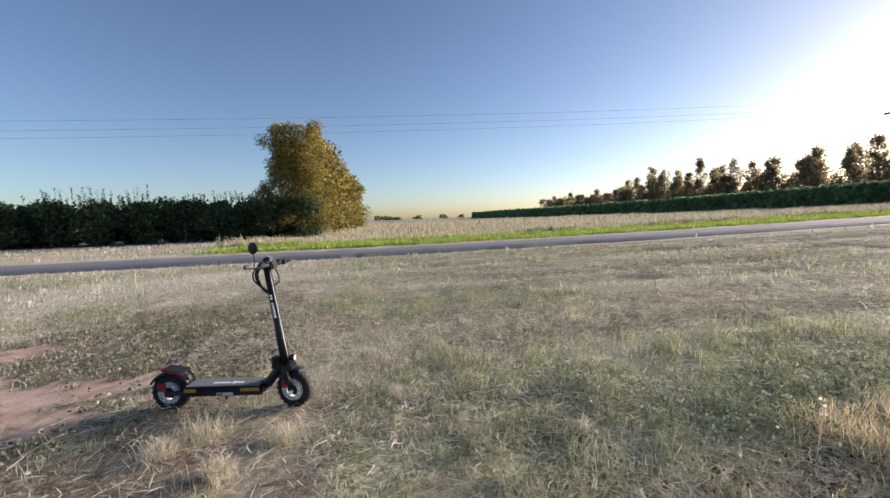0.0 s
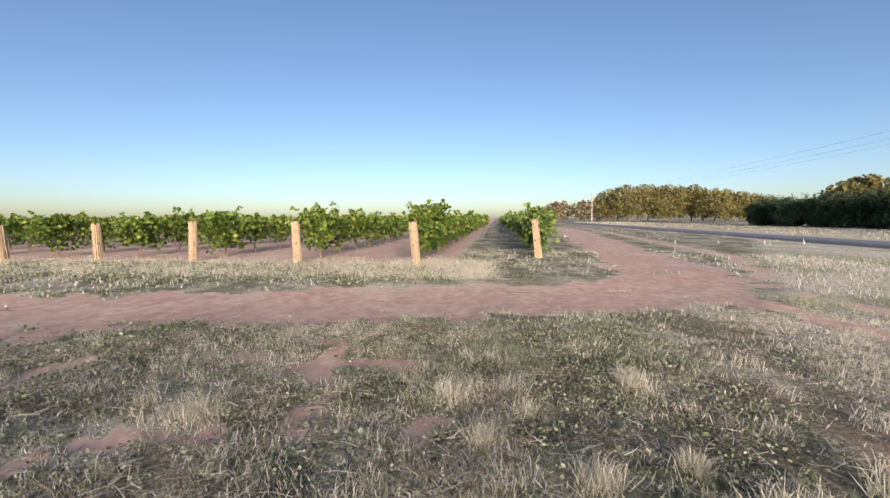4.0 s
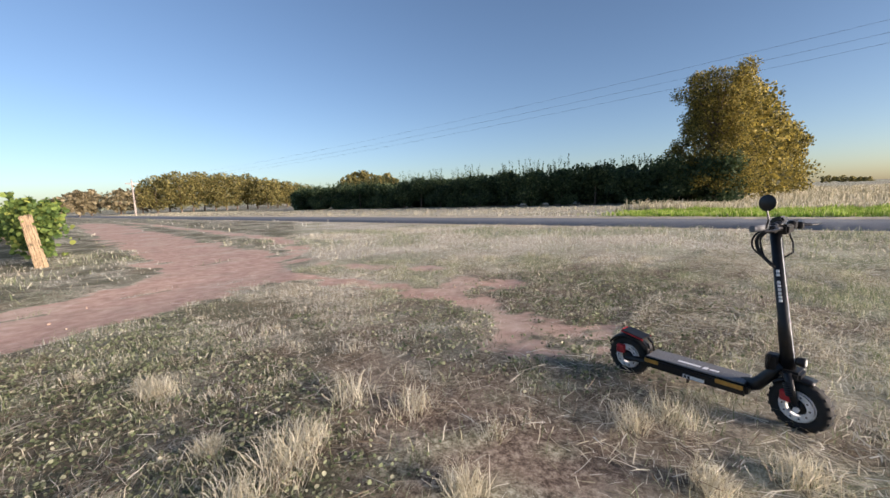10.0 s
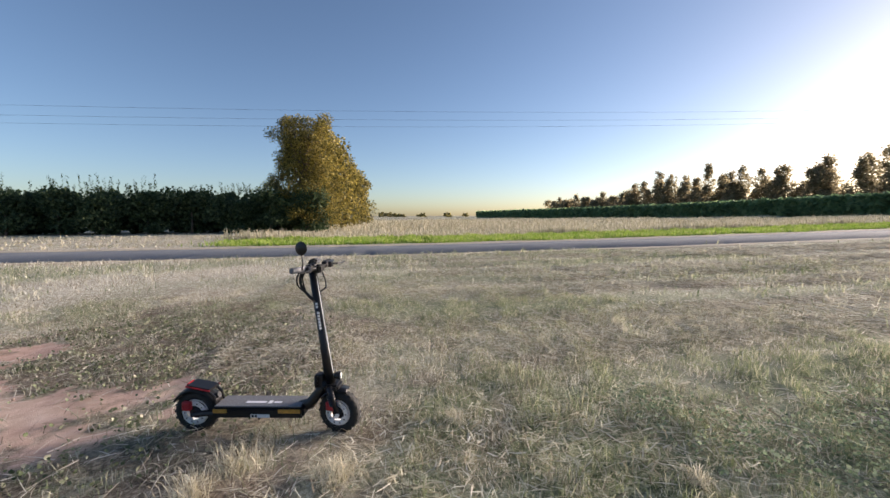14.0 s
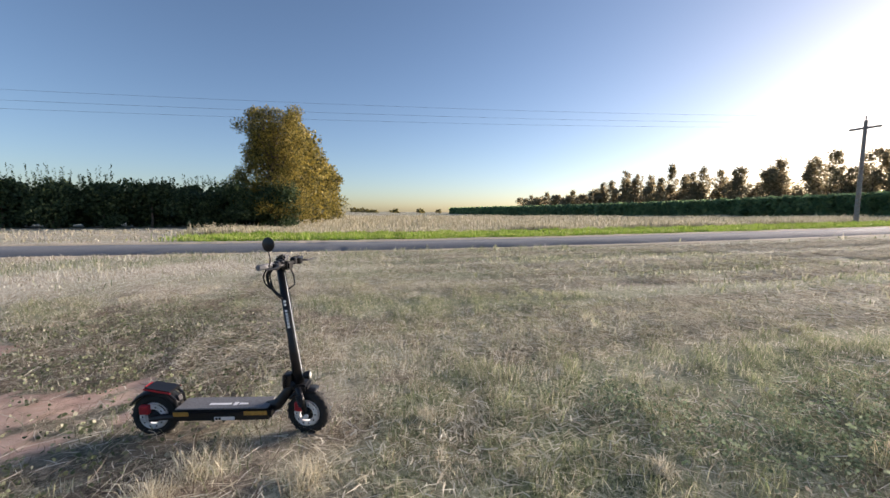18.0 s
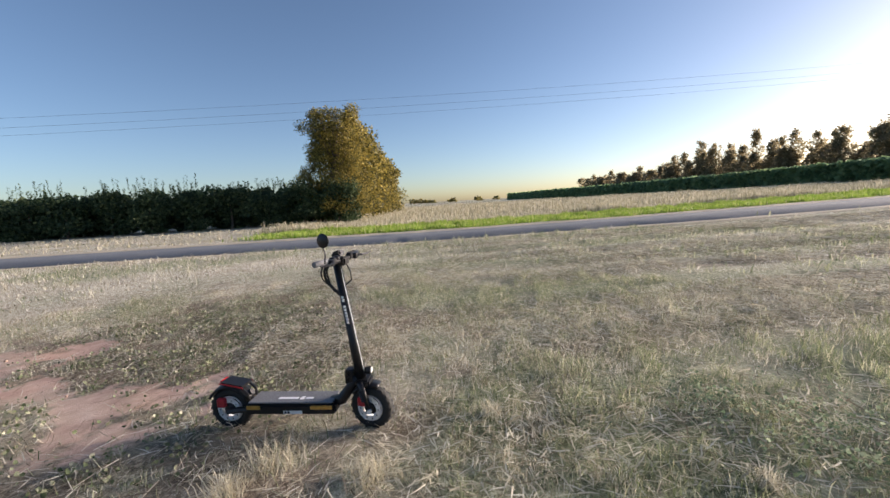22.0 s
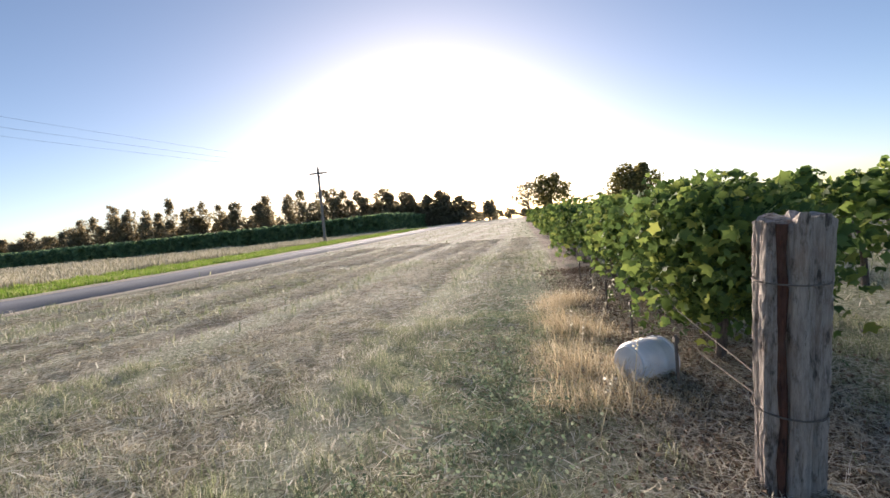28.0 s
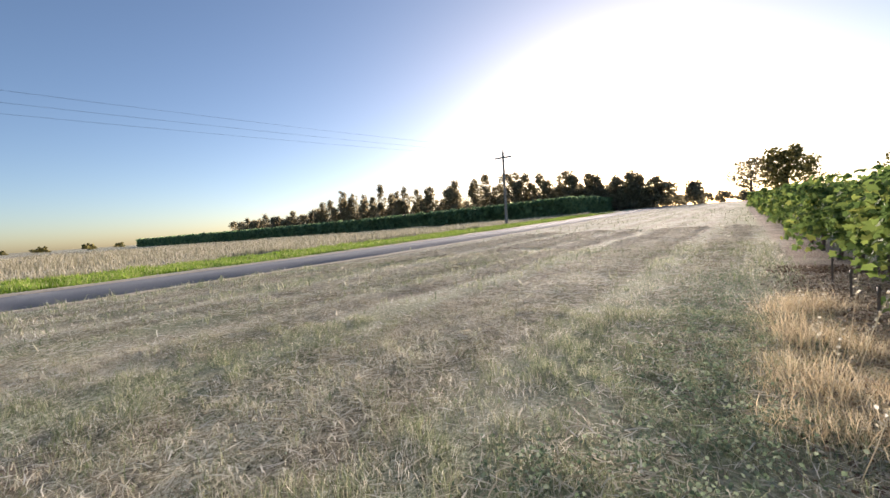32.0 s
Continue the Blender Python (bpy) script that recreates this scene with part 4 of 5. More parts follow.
for k, (ty, h, r) in enumerate(((34.5, 10.6, 4.2), (40.5, 10.2, 4.2), (47, 9.8, 4.0), (55, 9.4, 4.2), (64, 9.0, 4.4), (75, 8.8, 4.6))):
    tree("windbreak_tree", -1.75 + 0.09 * (ty - 34.5), ty, h + 0.25, r * 0.90, 46000 if k == 0 else 9000, 0.105 if k == 0 else 0.24, M_WINDBREAK, "tall dense olive-gold windbreak tree with a ragged crown", "tree", 0.02, 96 if k == 0 else 46, "windbreak trees", shape="tower", trunk_r=0.35, shell=0.35, clump=0.50 if k == 0 else 0.7)

n_orchard = 20
for k in range(n_orchard):
    ox = -1.5 - 3.1 * k
    z0 = float(land(ox, 33))
    t = thing("orchard_tree", "dark green orchard tree in a close hedge-like row", "tree", "orchard trees", m=pose(ox, 33 + 0.4 * rs.uniform(-1, 1), z0))
    part("trunk", tube([(0, 0, -0.1), (0.05, 0.05, 0.7), (0.0, 0.1, 2.2)], [0.10, 0.08, 0.04], 6), M_BARK, t)
    cs = [leaf_cards(blob_points(400, (rs.uniform(-1.2, 1.2), rs.uniform(-0.8, 0.8), rs.uniform(0.3, 3.15)), (1.35, 0.95, 0.8), 0.35), 0.17 * rs.uniform(0.6, 1.4, 400), 1.0, 0.15) for _ in range(9)]
    vs, fs, n = [], [], 0
    for v, f in cs:
        vs.append(v), fs.append(f + n)
        n += len(v)
    part("crown", mesh_of("crown", np.concatenate(vs), np.concatenate(fs), M_ORCHARD), M_ORCHARD, t)
    vs, fs, n = [], [], 0
    for j in range(14):
        sx, sy, hh = rs.uniform(-1.6, 1.6), rs.uniform(-0.8, 0.8), rs.uniform(3.7, 4.8 if 3 < k < 14 else 4.2)
        c = np.stack([sx + rs.normal(0, 0.05, 26), sy + rs.normal(0, 0.05, 26), np.linspace(3.2, hh, 26)], -1)
        v, f = leaf_cards(c, rs.uniform(0.06, 0.12, 26), 1.0)
        vs.append(v), fs.append(f + n)
        n += len(v)
    part("shoot_growth", mesh_of("shoot_growth", np.concatenate(vs), np.concatenate(fs), M_ORCHARD), M_ORCHARD, t, "thin upright leafy shoots")["kind"] = "stuff"
# second row closes the view through the first
for k in range(21):
    tree("orchard_tree", -3.0 - 3.1 * k, 36.0, 3.4, 2.2, 1500, 0.42, M_ORCHARD, "dark green orchard tree in a close hedge-like row", "tree", 0.03, 12, "orchard trees", shape="full", trunk_r=0.1)

tree("gum_tree", -64, 49, 6.9, 4.6, 3000, 0.4, M_GUM, "broad olive-green tree behind the orchard row", "tree", 0.2, 14)
tree("gum_tree", -58, 50, 6.0, 3.8, 2200, 0.4, M_GUM, "broad olive-green tree behind the orchard row", "tree", 0.2, 12)
for k in range(15):
    u = k / 14
    bear = radians(-75.5 + 16.5 * u)
    r = 128 + 6 * rs.uniform(-1, 1)
    hh = 6.5 + 3.6 * math.sin(math.pi * min(1, 0.25 + u * 0.8)) + rs.uniform(-0.6, 0.8)
    tree("gum_tree", 2.6 + r * math.sin(bear), -4 + r * math.cos(bear), hh, 4.6, 2400, 0.36, M_GUM, "sunlit olive-brown tree in a distant clump", "tree", 0.12, 14, "distant clump of trees", shape="full")
for dx, dy, hh, r in ((-124, 21, 6.2, 4.5), (-126, 26, 7.0, 4.5), (-122, 13, 6, 3.2), (-128, 16, 6.5, 4), (-118, 9, 4.5, 3)):
    tree("gum_tree", dx, dy, hh, r, 900, 0.6, M_DARKTREE, "brownish tree at the edge of the distant clump", "tree", 0.15, 10, shape="round")

# the backlit row across the field
TOPS = [(28, 10.5), (30, 11.5), (31.5, 9.5), (33.5, 11), (35.5, 10), (37.5, 13), (39.5, 16.5), (41, 14.5), (42.7, 12), (44.8, 16.4), (46.5, 12.5), (48.3, 14.5), (50.2, 13), (52, 13.2), (54, 12), (56, 14),
        (57.8, 13.2), (59.8, 14.2), (61.6, 13.6), (63.5, 14.2), (65.5, 12.8), (67.5, 12.2), (69.6, 12.2), (71.5, 12.6), (73.3, 11.8), (74.6, 10.2), (76.2, 9.2), (77.4, 10.4), (78.6, 8.8), (80.4, 6.0), (81.6, 6.4)]
def ragged_tree(x, y, height, spread_r, twigs, leaf, label, group):
    """A slim upright tree: many small sprays of leaves about one stem, with gaps and a ragged tip."""
    t = thing("field_tree", label, "tree", group, m=pose(x, y, float(land(x, y)) - 0.03))
    part("trunk", tube([(0, 0, -0.2), (0.1, 0, height * 0.4), (rs.uniform(-0.3, 0.3), 0, height * 0.9)], [0.22, 0.14, 0.03], 6), M_BARK, t)
    u = rs.uniform(0, 1, twigs) ** 0.85
    w = spread_r * (1.04 - u) ** 0.4 * (0.8 + 0.3 * np.sin(u * rs.uniform(8, 15) + rs.uniform(0, 6)))
    a, r = rs.uniform(0, 2 * math.pi, twigs), np.sqrt(rs.uniform(0.05, 1, twigs))
    c = np.stack([w * r * np.cos(a), w * r * np.sin(a), height * (0.06 + 0.92 * u)], -1)
    per = 26
    c = np.repeat(c, per, 0) + rs.normal(0, 1, (twigs * per, 3)) * [0.42, 0.42, 0.50]
    v, f = leaf_cards(c, leaf * rs.uniform(0.5, 1.4, len(c)), 1.0, 0.15)
    part("crown", mesh_of("crown", v, f, M_DARKTREE), M_DARKTREE, t)


for k, (b, hh) in enumerate(TOPS):
    a = radians(b)
    r = 122 / math.sin(a)
    px, py = 2.9 + r * math.sin(a), -3.8 + r * math.cos(a)
    tall = k in (6, 9)
    for dx, shrink in ((rs.uniform(-2, 2), 1.0), (rs.uniform(3, 6) * (1 if k % 2 else -1), rs.uniform(0.72, 0.92))) + (((rs.uniform(-9, -6), 0.8), (rs.uniform(6, 9), 0.85)) if b < 46 else ()):
        ragged_tree(px + 0.3 * dx, py + 1.4 * dx, (hh * (1.16 if b < 70 else 1.0) - 0.2) * shrink, 3.2 if tall else rs.uniform(3.4, 4.8), 84, 0.42, "backlit brownish tree in a row across the field", "trees across the field")

for k in range(60):
    far_y = 20 + 240 * (k / 59) ** 1.25 + rs.uniform(-1.5, 1.5)
    b = math.degrees(math.atan2(131, far_y + 3.8))
    ragged_tree(134 + rs.uniform(-2, 2), far_y, (9.8 if b < 72 else 8.6 if b < 79 else 4.8) * rs.uniform(0.75, 1.2), 5.4, 60, 0.46, "lower backlit tree in a row across the field", "trees across the field")

# tall crop in front of them
n = 36000
u = rs.uniform(0, 1, n)
face = rs.uniform(0, 1, n) < 0.62
cy0 = 26 + 260 * u ** 1.5
cx0 = np.where(face, 86 + rs.uniform(0, 1.5, n), 86 + rs.uniform(0, 26, n)) + 0.01 * cy0
side = rs.uniform(0, 1, n) < 0.3
cx0 = np.where(side, 86 + 90 * rs.uniform(0, 1, n), cx0)
cy0 = np.where(side, 26 + rs.uniform(0, 1.5, n), cy0)
ch = np.where(face | side, rs.uniform(0.1, 3.7, n), rs.uniform(3.1, 3.9, n))
c = np.stack([cx0, cy0, land(cx0, cy0) + ch], -1)
v, f = leaf_cards(c, rs.uniform(0.6, 1.15, n) * (1 + (cy0 - 26) / 160), 0.6, 0.15)
stuff("tall_crop", [(v, f)], M_CROP, "dense dark green tall crop at the edge of the field", "crop")

tree("gum_tree", 88, -8.8, 8.6, 4.2, 3600, 0.34, M_GUM, "broad dark tree beyond the vine rows", "tree", 0.25, 16, trunk_r=0.3)
tree("gum_tree", 87, -4.2, 7.6, 3.0, 1300, 0.30, M_DARKTREE, "thin-crowned backlit tree beyond the vine rows", "tree", 0.3, 14)
tree("gum_tree", 60, -17.2, 6.4, 3.6, 3600, 0.30, M_GUM, "broad dark tree beyond the vine rows", "tree", 0.2, 16)
for k in range(9):
    tree("bush", 150 + 6 * rs.uniform(-1, 1), -6 + 5.2 * k - 14, 2.6 + rs.uniform(0, 1.0), 3.2, 400, 0.6, M_DARKTREE, "low bush far along the road", "bush", 0.05, 7, "bushes far along the road")
for k in range(22):
    bear = radians(3 + 13 * rs.uniform(0, 1)) if k < 12 else radians(rs.uniform(-192, -176))
    r = rs.uniform(420, 520)
    tree("far_tree", 2.9 + r * math.sin(bear), -3.8 + r * math.cos(bear), rs.uniform(3.0, 5.5), rs.uniform(3, 6), 160, 1.3, M_GUM, "small tree on the horizon", "tree", 0.05, 6, "trees on the horizon")


for k in range(54):
    bear = radians(-186 + 62 * (k + rs.uniform(-0.5, 0.5)) / 53)
    r = rs.uniform(600, 760)
    big = k < 9
    tree("far_tree", 2.9 + r * math.sin(bear), -3.8 + r * math.cos(bear), rs.uniform(6, 10) if big else rs.uniform(3.5, 6.5), rs.uniform(7, 12), 150, 2.4, M_DARKTREE, "hazy tree in a low line on the horizon", "tree", 0.05, 6, "trees on the horizon")


# ---- power line ----
def power_pole(x, y, height, arm_z, label):
    z0 = float(land(x, y))
    p = thing("power_pole", label, "power pole", "power poles", m=pose(x, y, z0 - 0.02))
    part("pole", tube([(0, 0, -0.3), (0, 0, height * 0.5), (0.02, 0, height - 0.12)], [0.19, 0.165, 0.13], 10), M_POLE, p)
    part("top_pin", tube([(0, 0, height - 0.45), (0, 0, height)], 0.035, 6), M_POLE, p)
    part("crossarm", block(-0.07, 0.07, -1.15, 1.15, arm_z - 0.09, arm_z + 0.09, 0.01), M_POLE, p)
    for dy, z in ((-0.92, arm_z + 0.06), (0.92, arm_z + 0.06), (0, height)):
        part("insulator", lathe([(z - 0.01, 0.03), (z + 0.08, 0.07), (z + 0.12, 0.05), (z + 0.2, 0.07), (z + 0.26, 0.03)], "z", 10), M_GLASS_INS, p)
    for s in (-1, 1):
        part("brace", tube([(0.07, 0, arm_z - 0.6), (0.07, s * 0.55, arm_z - 0.03)], 0.02, 5), M_POLE, p)
    return [(x, y + dy, z0 + z) for dy, z in ((-0.92, arm_z + 0.3), (0.92, arm_z + 0.3), (0, height + 0.24))]


ends = [power_pole(49, 21.3, 9.3, 8.5, "tall grey wooden power pole with a crossarm"), power_pole(-108, 20.5, 7.6, 6.9, "distant wooden power pole lit by the sun"), power_pole(150, 10.6, 5.2, 4.6, "distant wooden power pole along the road")]
wires = thing("power_line", "three thin dark overhead power wires", "power line")
for a, b, sag in ((ends[0], ends[1], 2.3), (ends[0], ends[2], 1.2)):
    for p, q4 in zip(a, b):
        pts = [(p[0] + (q4[0] - p[0]) * t, p[1] + (q4[1] - p[1]) * t, p[2] + (q4[2] - p[2]) * t - sag * 4 * t * (1 - t)) for t in (k / 24 for k in range(25))]
        part("wire", tube(pts, 0.005, 5), M_CABLE, wires)


# ---- the scooter ----
def wheel(name, parent, x, steer=None):
    w = part(name, lathe([(-0.028, 0.078), (-0.032, 0.095), (-0.030, 0.112), (-0.018, 0.124), (0, 0.128), (0.018, 0.124), (0.030, 0.112), (0.032, 0.095), (0.028, 0.078)], "y", 40, True), M_RUBBER, parent, "black pneumatic tyre wheel", True, pose(x, 0, 0.139, 0, 0, steer or 0) @ Matrix.Scale(1.09, 4))
    part("rim", lathe([(-0.024, 0.066), (-0.026, 0.080), (0.026, 0.080), (0.024, 0.066)], "y", 36, True), M_ALLOY, w, "bare alloy rim", True)
    part("hub", lathe([(-0.042, 0.012), (-0.036, 0.030), (-0.022, 0.040), (0.022, 0.040), (0.036, 0.030), (0.042, 0.012)], "y", 20), M_BLACK, w, "", True)
    for k in range(5):
        a = 2 * math.pi * k / 5
        part("spoke", tube([(0.03 * math.cos(a), -0.012, 0.03 * math.sin(a)), (0.072 * math.cos(a + 0.3), -0.016, 0.072 * math.sin(a + 0.3))], [0.010, 0.008], 6), M_ALLOY, w, "bare alloy spoke")
    disc = part("brake_disc", lathe([(-0.040, 0.044), (-0.040, 0.071), (-0.037, 0.071), (-0.037, 0.044)], "y", 36, True), M_ALLOY, w, "bright steel brake disc")
    for k in range(10):
        a = 2 * math.pi * k / 10
        part("slot", lathe([(-0.0415, 0.002), (-0.0405, 0.0045), (-0.0395, 0.0045)], "y", 8), M_BLACK, disc, "", False, pose(0.056 * math.cos(a), 0, 0.056 * math.sin(a)))
    for k in range(40):
        a = 2 * math.pi * k / 40
        part("tread_block", block(-0.007, 0.007, -0.022, 0.022, -0.002, 0.0018), M_RUBBER, w, "", False, Matrix.Rotation(-a, 4, "Y") @ pose(0, 0, 0.1264)) if k % 2 == 0 else None
    part("caliper", block(-0.026, 0.026, -0.062, -0.034, 0.008, 0.062, 0.006), M_RED, w, "red brake caliper", False, pose(-0.036, 0, 0.012))
    return w


def scooter(m):
    s = thing("electric_scooter", "black electric kick scooter with red calipers standing on its stand", "scooter", m=m)
    L = 0.93
    wheel("rear_wheel", s, 0.0)
    wheel("front_wheel", s, L, -12)
    deck = part("deck", block(0.13, 0.72, -0.085, 0.085, 0.122, 0.195, 0.016, 2), M_BLACK, s, "black alloy deck")
    part("deck_mat", block(0.15, 0.70, -0.078, 0.078, 0.194, 0.203, 0.004), M_GREY, deck, "worn grey grip mat")
    for x0, x1, y0, y1 in ((0.33, 0.46, -0.012, 0.012), (0.475, 0.50, -0.02, 0.02), (0.51, 0.56, -0.012, 0.010)):
        part("deck_print", block(x0, x1, y0 - 0.02, y1 - 0.02, 0.2025, 0.2042), M_LABEL, deck, "worn white print")
    for x0, x1 in ((0.145, 0.235), (0.56, 0.70)):
        part("side_strip", block(x0, x1, -0.0885, -0.084, 0.160, 0.186, 0.003), M_GOLD, deck, "orange side reflector strip")
        part("side_strip", block(x0, x1, 0.084, 0.0885, 0.160, 0.186, 0.003), M_GOLD, deck, "orange side reflector strip")
    label = part("label_plate", block(0.385, 0.505, -0.0875, -0.084, 0.132, 0.153), M_LABEL, deck, "white printed label")
    for k in range(2):
        part("print_block", block(0.392 + 0.02 * k, 0.406 + 0.02 * k, -0.0888, -0.0868, 0.135, 0.150), M_BLACK, label)
    for y in (-0.068, 0.068):
        part("swing_arm", tube([(0.0, y, 0.139), (0.08, y, 0.150), (0.16, y * 0.9, 0.150)], [0.017, 0.02, 0.022], 8), M_BLACK, s)
    part("rear_spring", lathe([(0.0 + 0.008 * k, 0.020 if k % 2 else 0.014) for k in range(14)], "x", 12), M_BLACK, s, "black suspension spring", False, pose(0.05, 0, 0.20, 0, -25, 0))
    # rear mudguard follows the tyre
    bm = bmesh.new()
    rows = []
    for k in range(13):
        a = radians(25 + 125 * k / 12)
        rows.append([bm.verts.new((r * math.cos(a), y, 0.139 + r * math.sin(a))) for y, r in ((-0.048, 0.140), (-0.046, 0.154), (0, 0.162), (0.046, 0.154), (0.048, 0.140), (0.041, 0.138), (0, 0.156), (-0.041, 0.138))])
    for a, b in zip(rows, rows[1:]):
        for k in range(8):
            bm.faces.new((a[k], a[(k + 1) % 8], b[(k + 1) % 8], b[k]))
    bm.faces.new(rows[0]), bm.faces.new(rows[-1][::-1])
    bmesh.ops.recalc_face_normals(bm, faces=bm.faces[:])
    part("rear_mudguard", bm, M_BLACK, s, "", True)
    rack = part("tail_plate", block(-0.060, 0.095, -0.060, 0.060, 0.0, 0.018, 0.006, 2), M_BLACK, s, "black tail plate with red trim", False, pose(0.02, 0, 0.300, 0, 11, 0))
    part("red_trim", block(-0.062, 0.097, -0.0625, -0.0585, 0.005, 0.014, 0.0015), M_RED, rack)
    part("red_trim", block(-0.062, 0.097, 0.0585, 0.0625, 0.005, 0.014, 0.0015), M_RED, rack)
    part("tail_light", block(-0.070, -0.059, -0.035, 0.035, 0.002, 0.017, 0.002), M_REDLENS, rack, "red tail light")
    for y in (-0.045, 0.045):
        part("rack_stay", tube([(0.15, y, 0.18), (0.135, y, 0.25), (0.09, y, 0.29)], 0.008, 6), M_BLACK, s)
    # neck, stem and fork
    part("neck", tube([(0.66, 0, 0.16), (0.74, 0, 0.19), (0.80, 0, 0.27), (0.845, 0, 0.34)], [0.042, 0.036, 0.032, 0.034], 12), M_BLACK, s, "", True)
    lock = part("folding_latch", block(0.775, 0.835, -0.034, 0.034, 0.30, 0.39, 0.010), M_BLACK, s)
    part("latch_lever", tube([(0.79, -0.042, 0.31), (0.80, -0.048, 0.40)], 0.008, 6), M_BLACK, lock)
    base, topv = Vector((0.872, 0, 0.33)), Vector((0.775, 0, 1.060))
    stem = part("stem", tube([base, base.lerp(topv, 0.33), base.lerp(topv, 0.34), topv], [0.034, 0.031, 0.0275, 0.026], 16), M_BLACK, s, "tall black folding stem", True)
    part("stem_edge", tube([base.lerp(topv, 0.05) + Vector((0.030, -0.010, 0)), topv + Vector((0.024, -0.010, -0.03))], 0.004, 6), M_ALLOY, stem, "bare alloy edge line")
    d = topv - base
    for k in range(9):
        if k == 6:
            continue
        p = base + d * (0.50 + 0.027 * k)
        part("stem_print", block(-0.007, 0.007, -0.0012, 0.0012, -0.0075, 0.0075), M_LABEL, stem, "white print block", False, Matrix.Translation(p + Vector((0.0, -0.0285, 0))) @ pose(0, 0, 0, 0, -7.6, 0))
    part("fork_crown", block(0.845, 0.935, -0.06, 0.06, 0.285, 0.330, 0.012, 2), M_BLACK, s)
    for y in (-0.058, 0.058):
        leg = part("fork_leg", tube([(0.88, y, 0.32), (0.905, y, 0.22), (L, y, 0.139)], [0.020, 0.019, 0.016], 10), M_BLACK, s, "", True)
        part("fork_spring", lathe([(0.0 + 0.006 * k, 0.024 if k % 2 else 0.019) for k in range(14)], "z", 12), M_BLACK, leg, "", False, pose(0.902, y, 0.20, 0, -15, 0))
        part("axle_nut", lathe([(-0.010, 0.006), (-0.010, 0.015), (0.010, 0.015), (0.010, 0.006)], "y", 8), M_ALLOY, leg, "steel axle nut", False, pose(L, y * 1.25, 0.139))
    bm = bmesh.new()
    rows = []
    for k in range(11):
        a = radians(68 + 70 * k / 10)
        rows.append([bm.verts.new((L + r * math.cos(a), y, 0.139 + r * math.sin(a))) for y, r in ((-0.046, 0.141), (-0.044, 0.155), (0.044, 0.155), (0.046, 0.141), (0.038, 0.149), (-0.038, 0.149))])
    for a, b in zip(rows, rows[1:]):
        for k in range(6):
            bm.faces.new((a[k], a[(k + 1) % 6], b[(k + 1) % 6], b[k]))
    bm.faces.new(rows[0]), bm.faces.new(rows[-1][::-1])
    bmesh.ops.recalc_face_normals(bm, faces=bm.faces[:])
    part("front_mudguard", bm, M_BLACK, s, "", True)
    lamp = part("head_lamp", lathe([(0.0, 0.012), (0.012, 0.028), (0.048, 0.034), (0.056, 0.034)], "x", 20), M_BLACK, s, "round black headlamp", True, pose(0.895, 0, 0.375) @ Matrix.Scale(0.78, 4))
    part("lens", lathe([(0.0545, 0.012), (0.0585, 0.029), (0.064, 0.022), (0.066, 0.008)], "x", 20), M_LENS, lamp, "clear lamp glass", True)
    part("lamp_bracket", tube([(0.86, 0, 0.36), (0.91, 0, 0.372)], 0.010, 6), M_BLACK, lamp, "", False, pose(-0.905, 0, -0.375))
    # bar, grips, controls
    turn = pose(0.811, 0, 1.078, 0, 0, -9)
    bar = part("handlebar", tube([(-0.035, -0.26, 0.015), (-0.008, -0.14, 0.008), (0, 0, 0.0), (-0.008, 0.14, 0.008), (-0.035, 0.28, 0.015)], 0.0125, 10), M_BLACK, s, "", True, turn)
    part("bar_clamp", block(-0.070, 0.03, -0.034, 0.034, -0.030, 0.022, 0.010, 2), M_BLACK, bar)
    part("display", block(-0.040, 0.022, -0.036, 0.030, 0.028, 0.066, 0.010, 2), M_BLACK, bar, "black display unit", False, pose(0, 0, 0, 0, -20, 0))
    for sgn in (-1, 1):
        part("grip", lathe([(0.0, 0.014), (0.003, 0.0175), (0.055, 0.0165), (0.117, 0.0175), (0.12, 0.014)], "y", 14), M_GREY if sgn < 0 else M_RUBBER, bar, "ribbed rubber grip", True, pose(-0.023 - 0.008, sgn * 0.205 - 0.06, 0.014, 0, 0, sgn * 10))
        part("brake_perch", block(-0.014, 0.026, sgn * 0.15 - 0.018, sgn * 0.15 + 0.018, -0.012, 0.026, 0.006), M_BLACK, bar)
        part("brake_lever", tube([(0.018, sgn * 0.15, 0.012), (0.045, sgn * 0.18, 0.010), (0.050, sgn * 0.24, 0.008), (0.042, sgn * 0.315, 0.010)], [0.008, 0.007, 0.006, 0.005], 7), M_BLACK, bar)
        part("switch_pod", block(-0.024, 0.012, sgn * 0.105 - 0.02, sgn * 0.105 + 0.02, -0.01, 0.034, 0.008), M_BLACK, bar, "", False)
    part("bell", lathe([(0.0, 0.006), (0.004, 0.024), (0.014, 0.020), (0.022, 0.008)], "z", 16), M_BLACK, bar, "", True, pose(0.0, -0.072, 0.018))
    mirror = part("mirror", lathe([(-0.010, 0.030), (-0.006, 0.046), (0.002, 0.050), (0.005, 0.047)], "x", 28), M_BLACK, bar, "round black mirror", True, pose(0.012, -0.225, 0.142, 0, 0, -100) @ Matrix.Scale(0.82, 4))
    part("mirror_glass", lathe([(-0.0125, 0.006), (-0.0115, 0.043), (-0.0095, 0.044)], "x", 28), plain("mirror_glass", (0.85, 0.86, 0.87), 0.03, 1.0, 0.02), mirror)
    part("mirror_stalk", tube([(0.0, 0.0, -0.045), (0.0, 0.012, -0.10), (0.0, 0.0, -0.155)], 0.006, 6), M_BLACK, mirror)
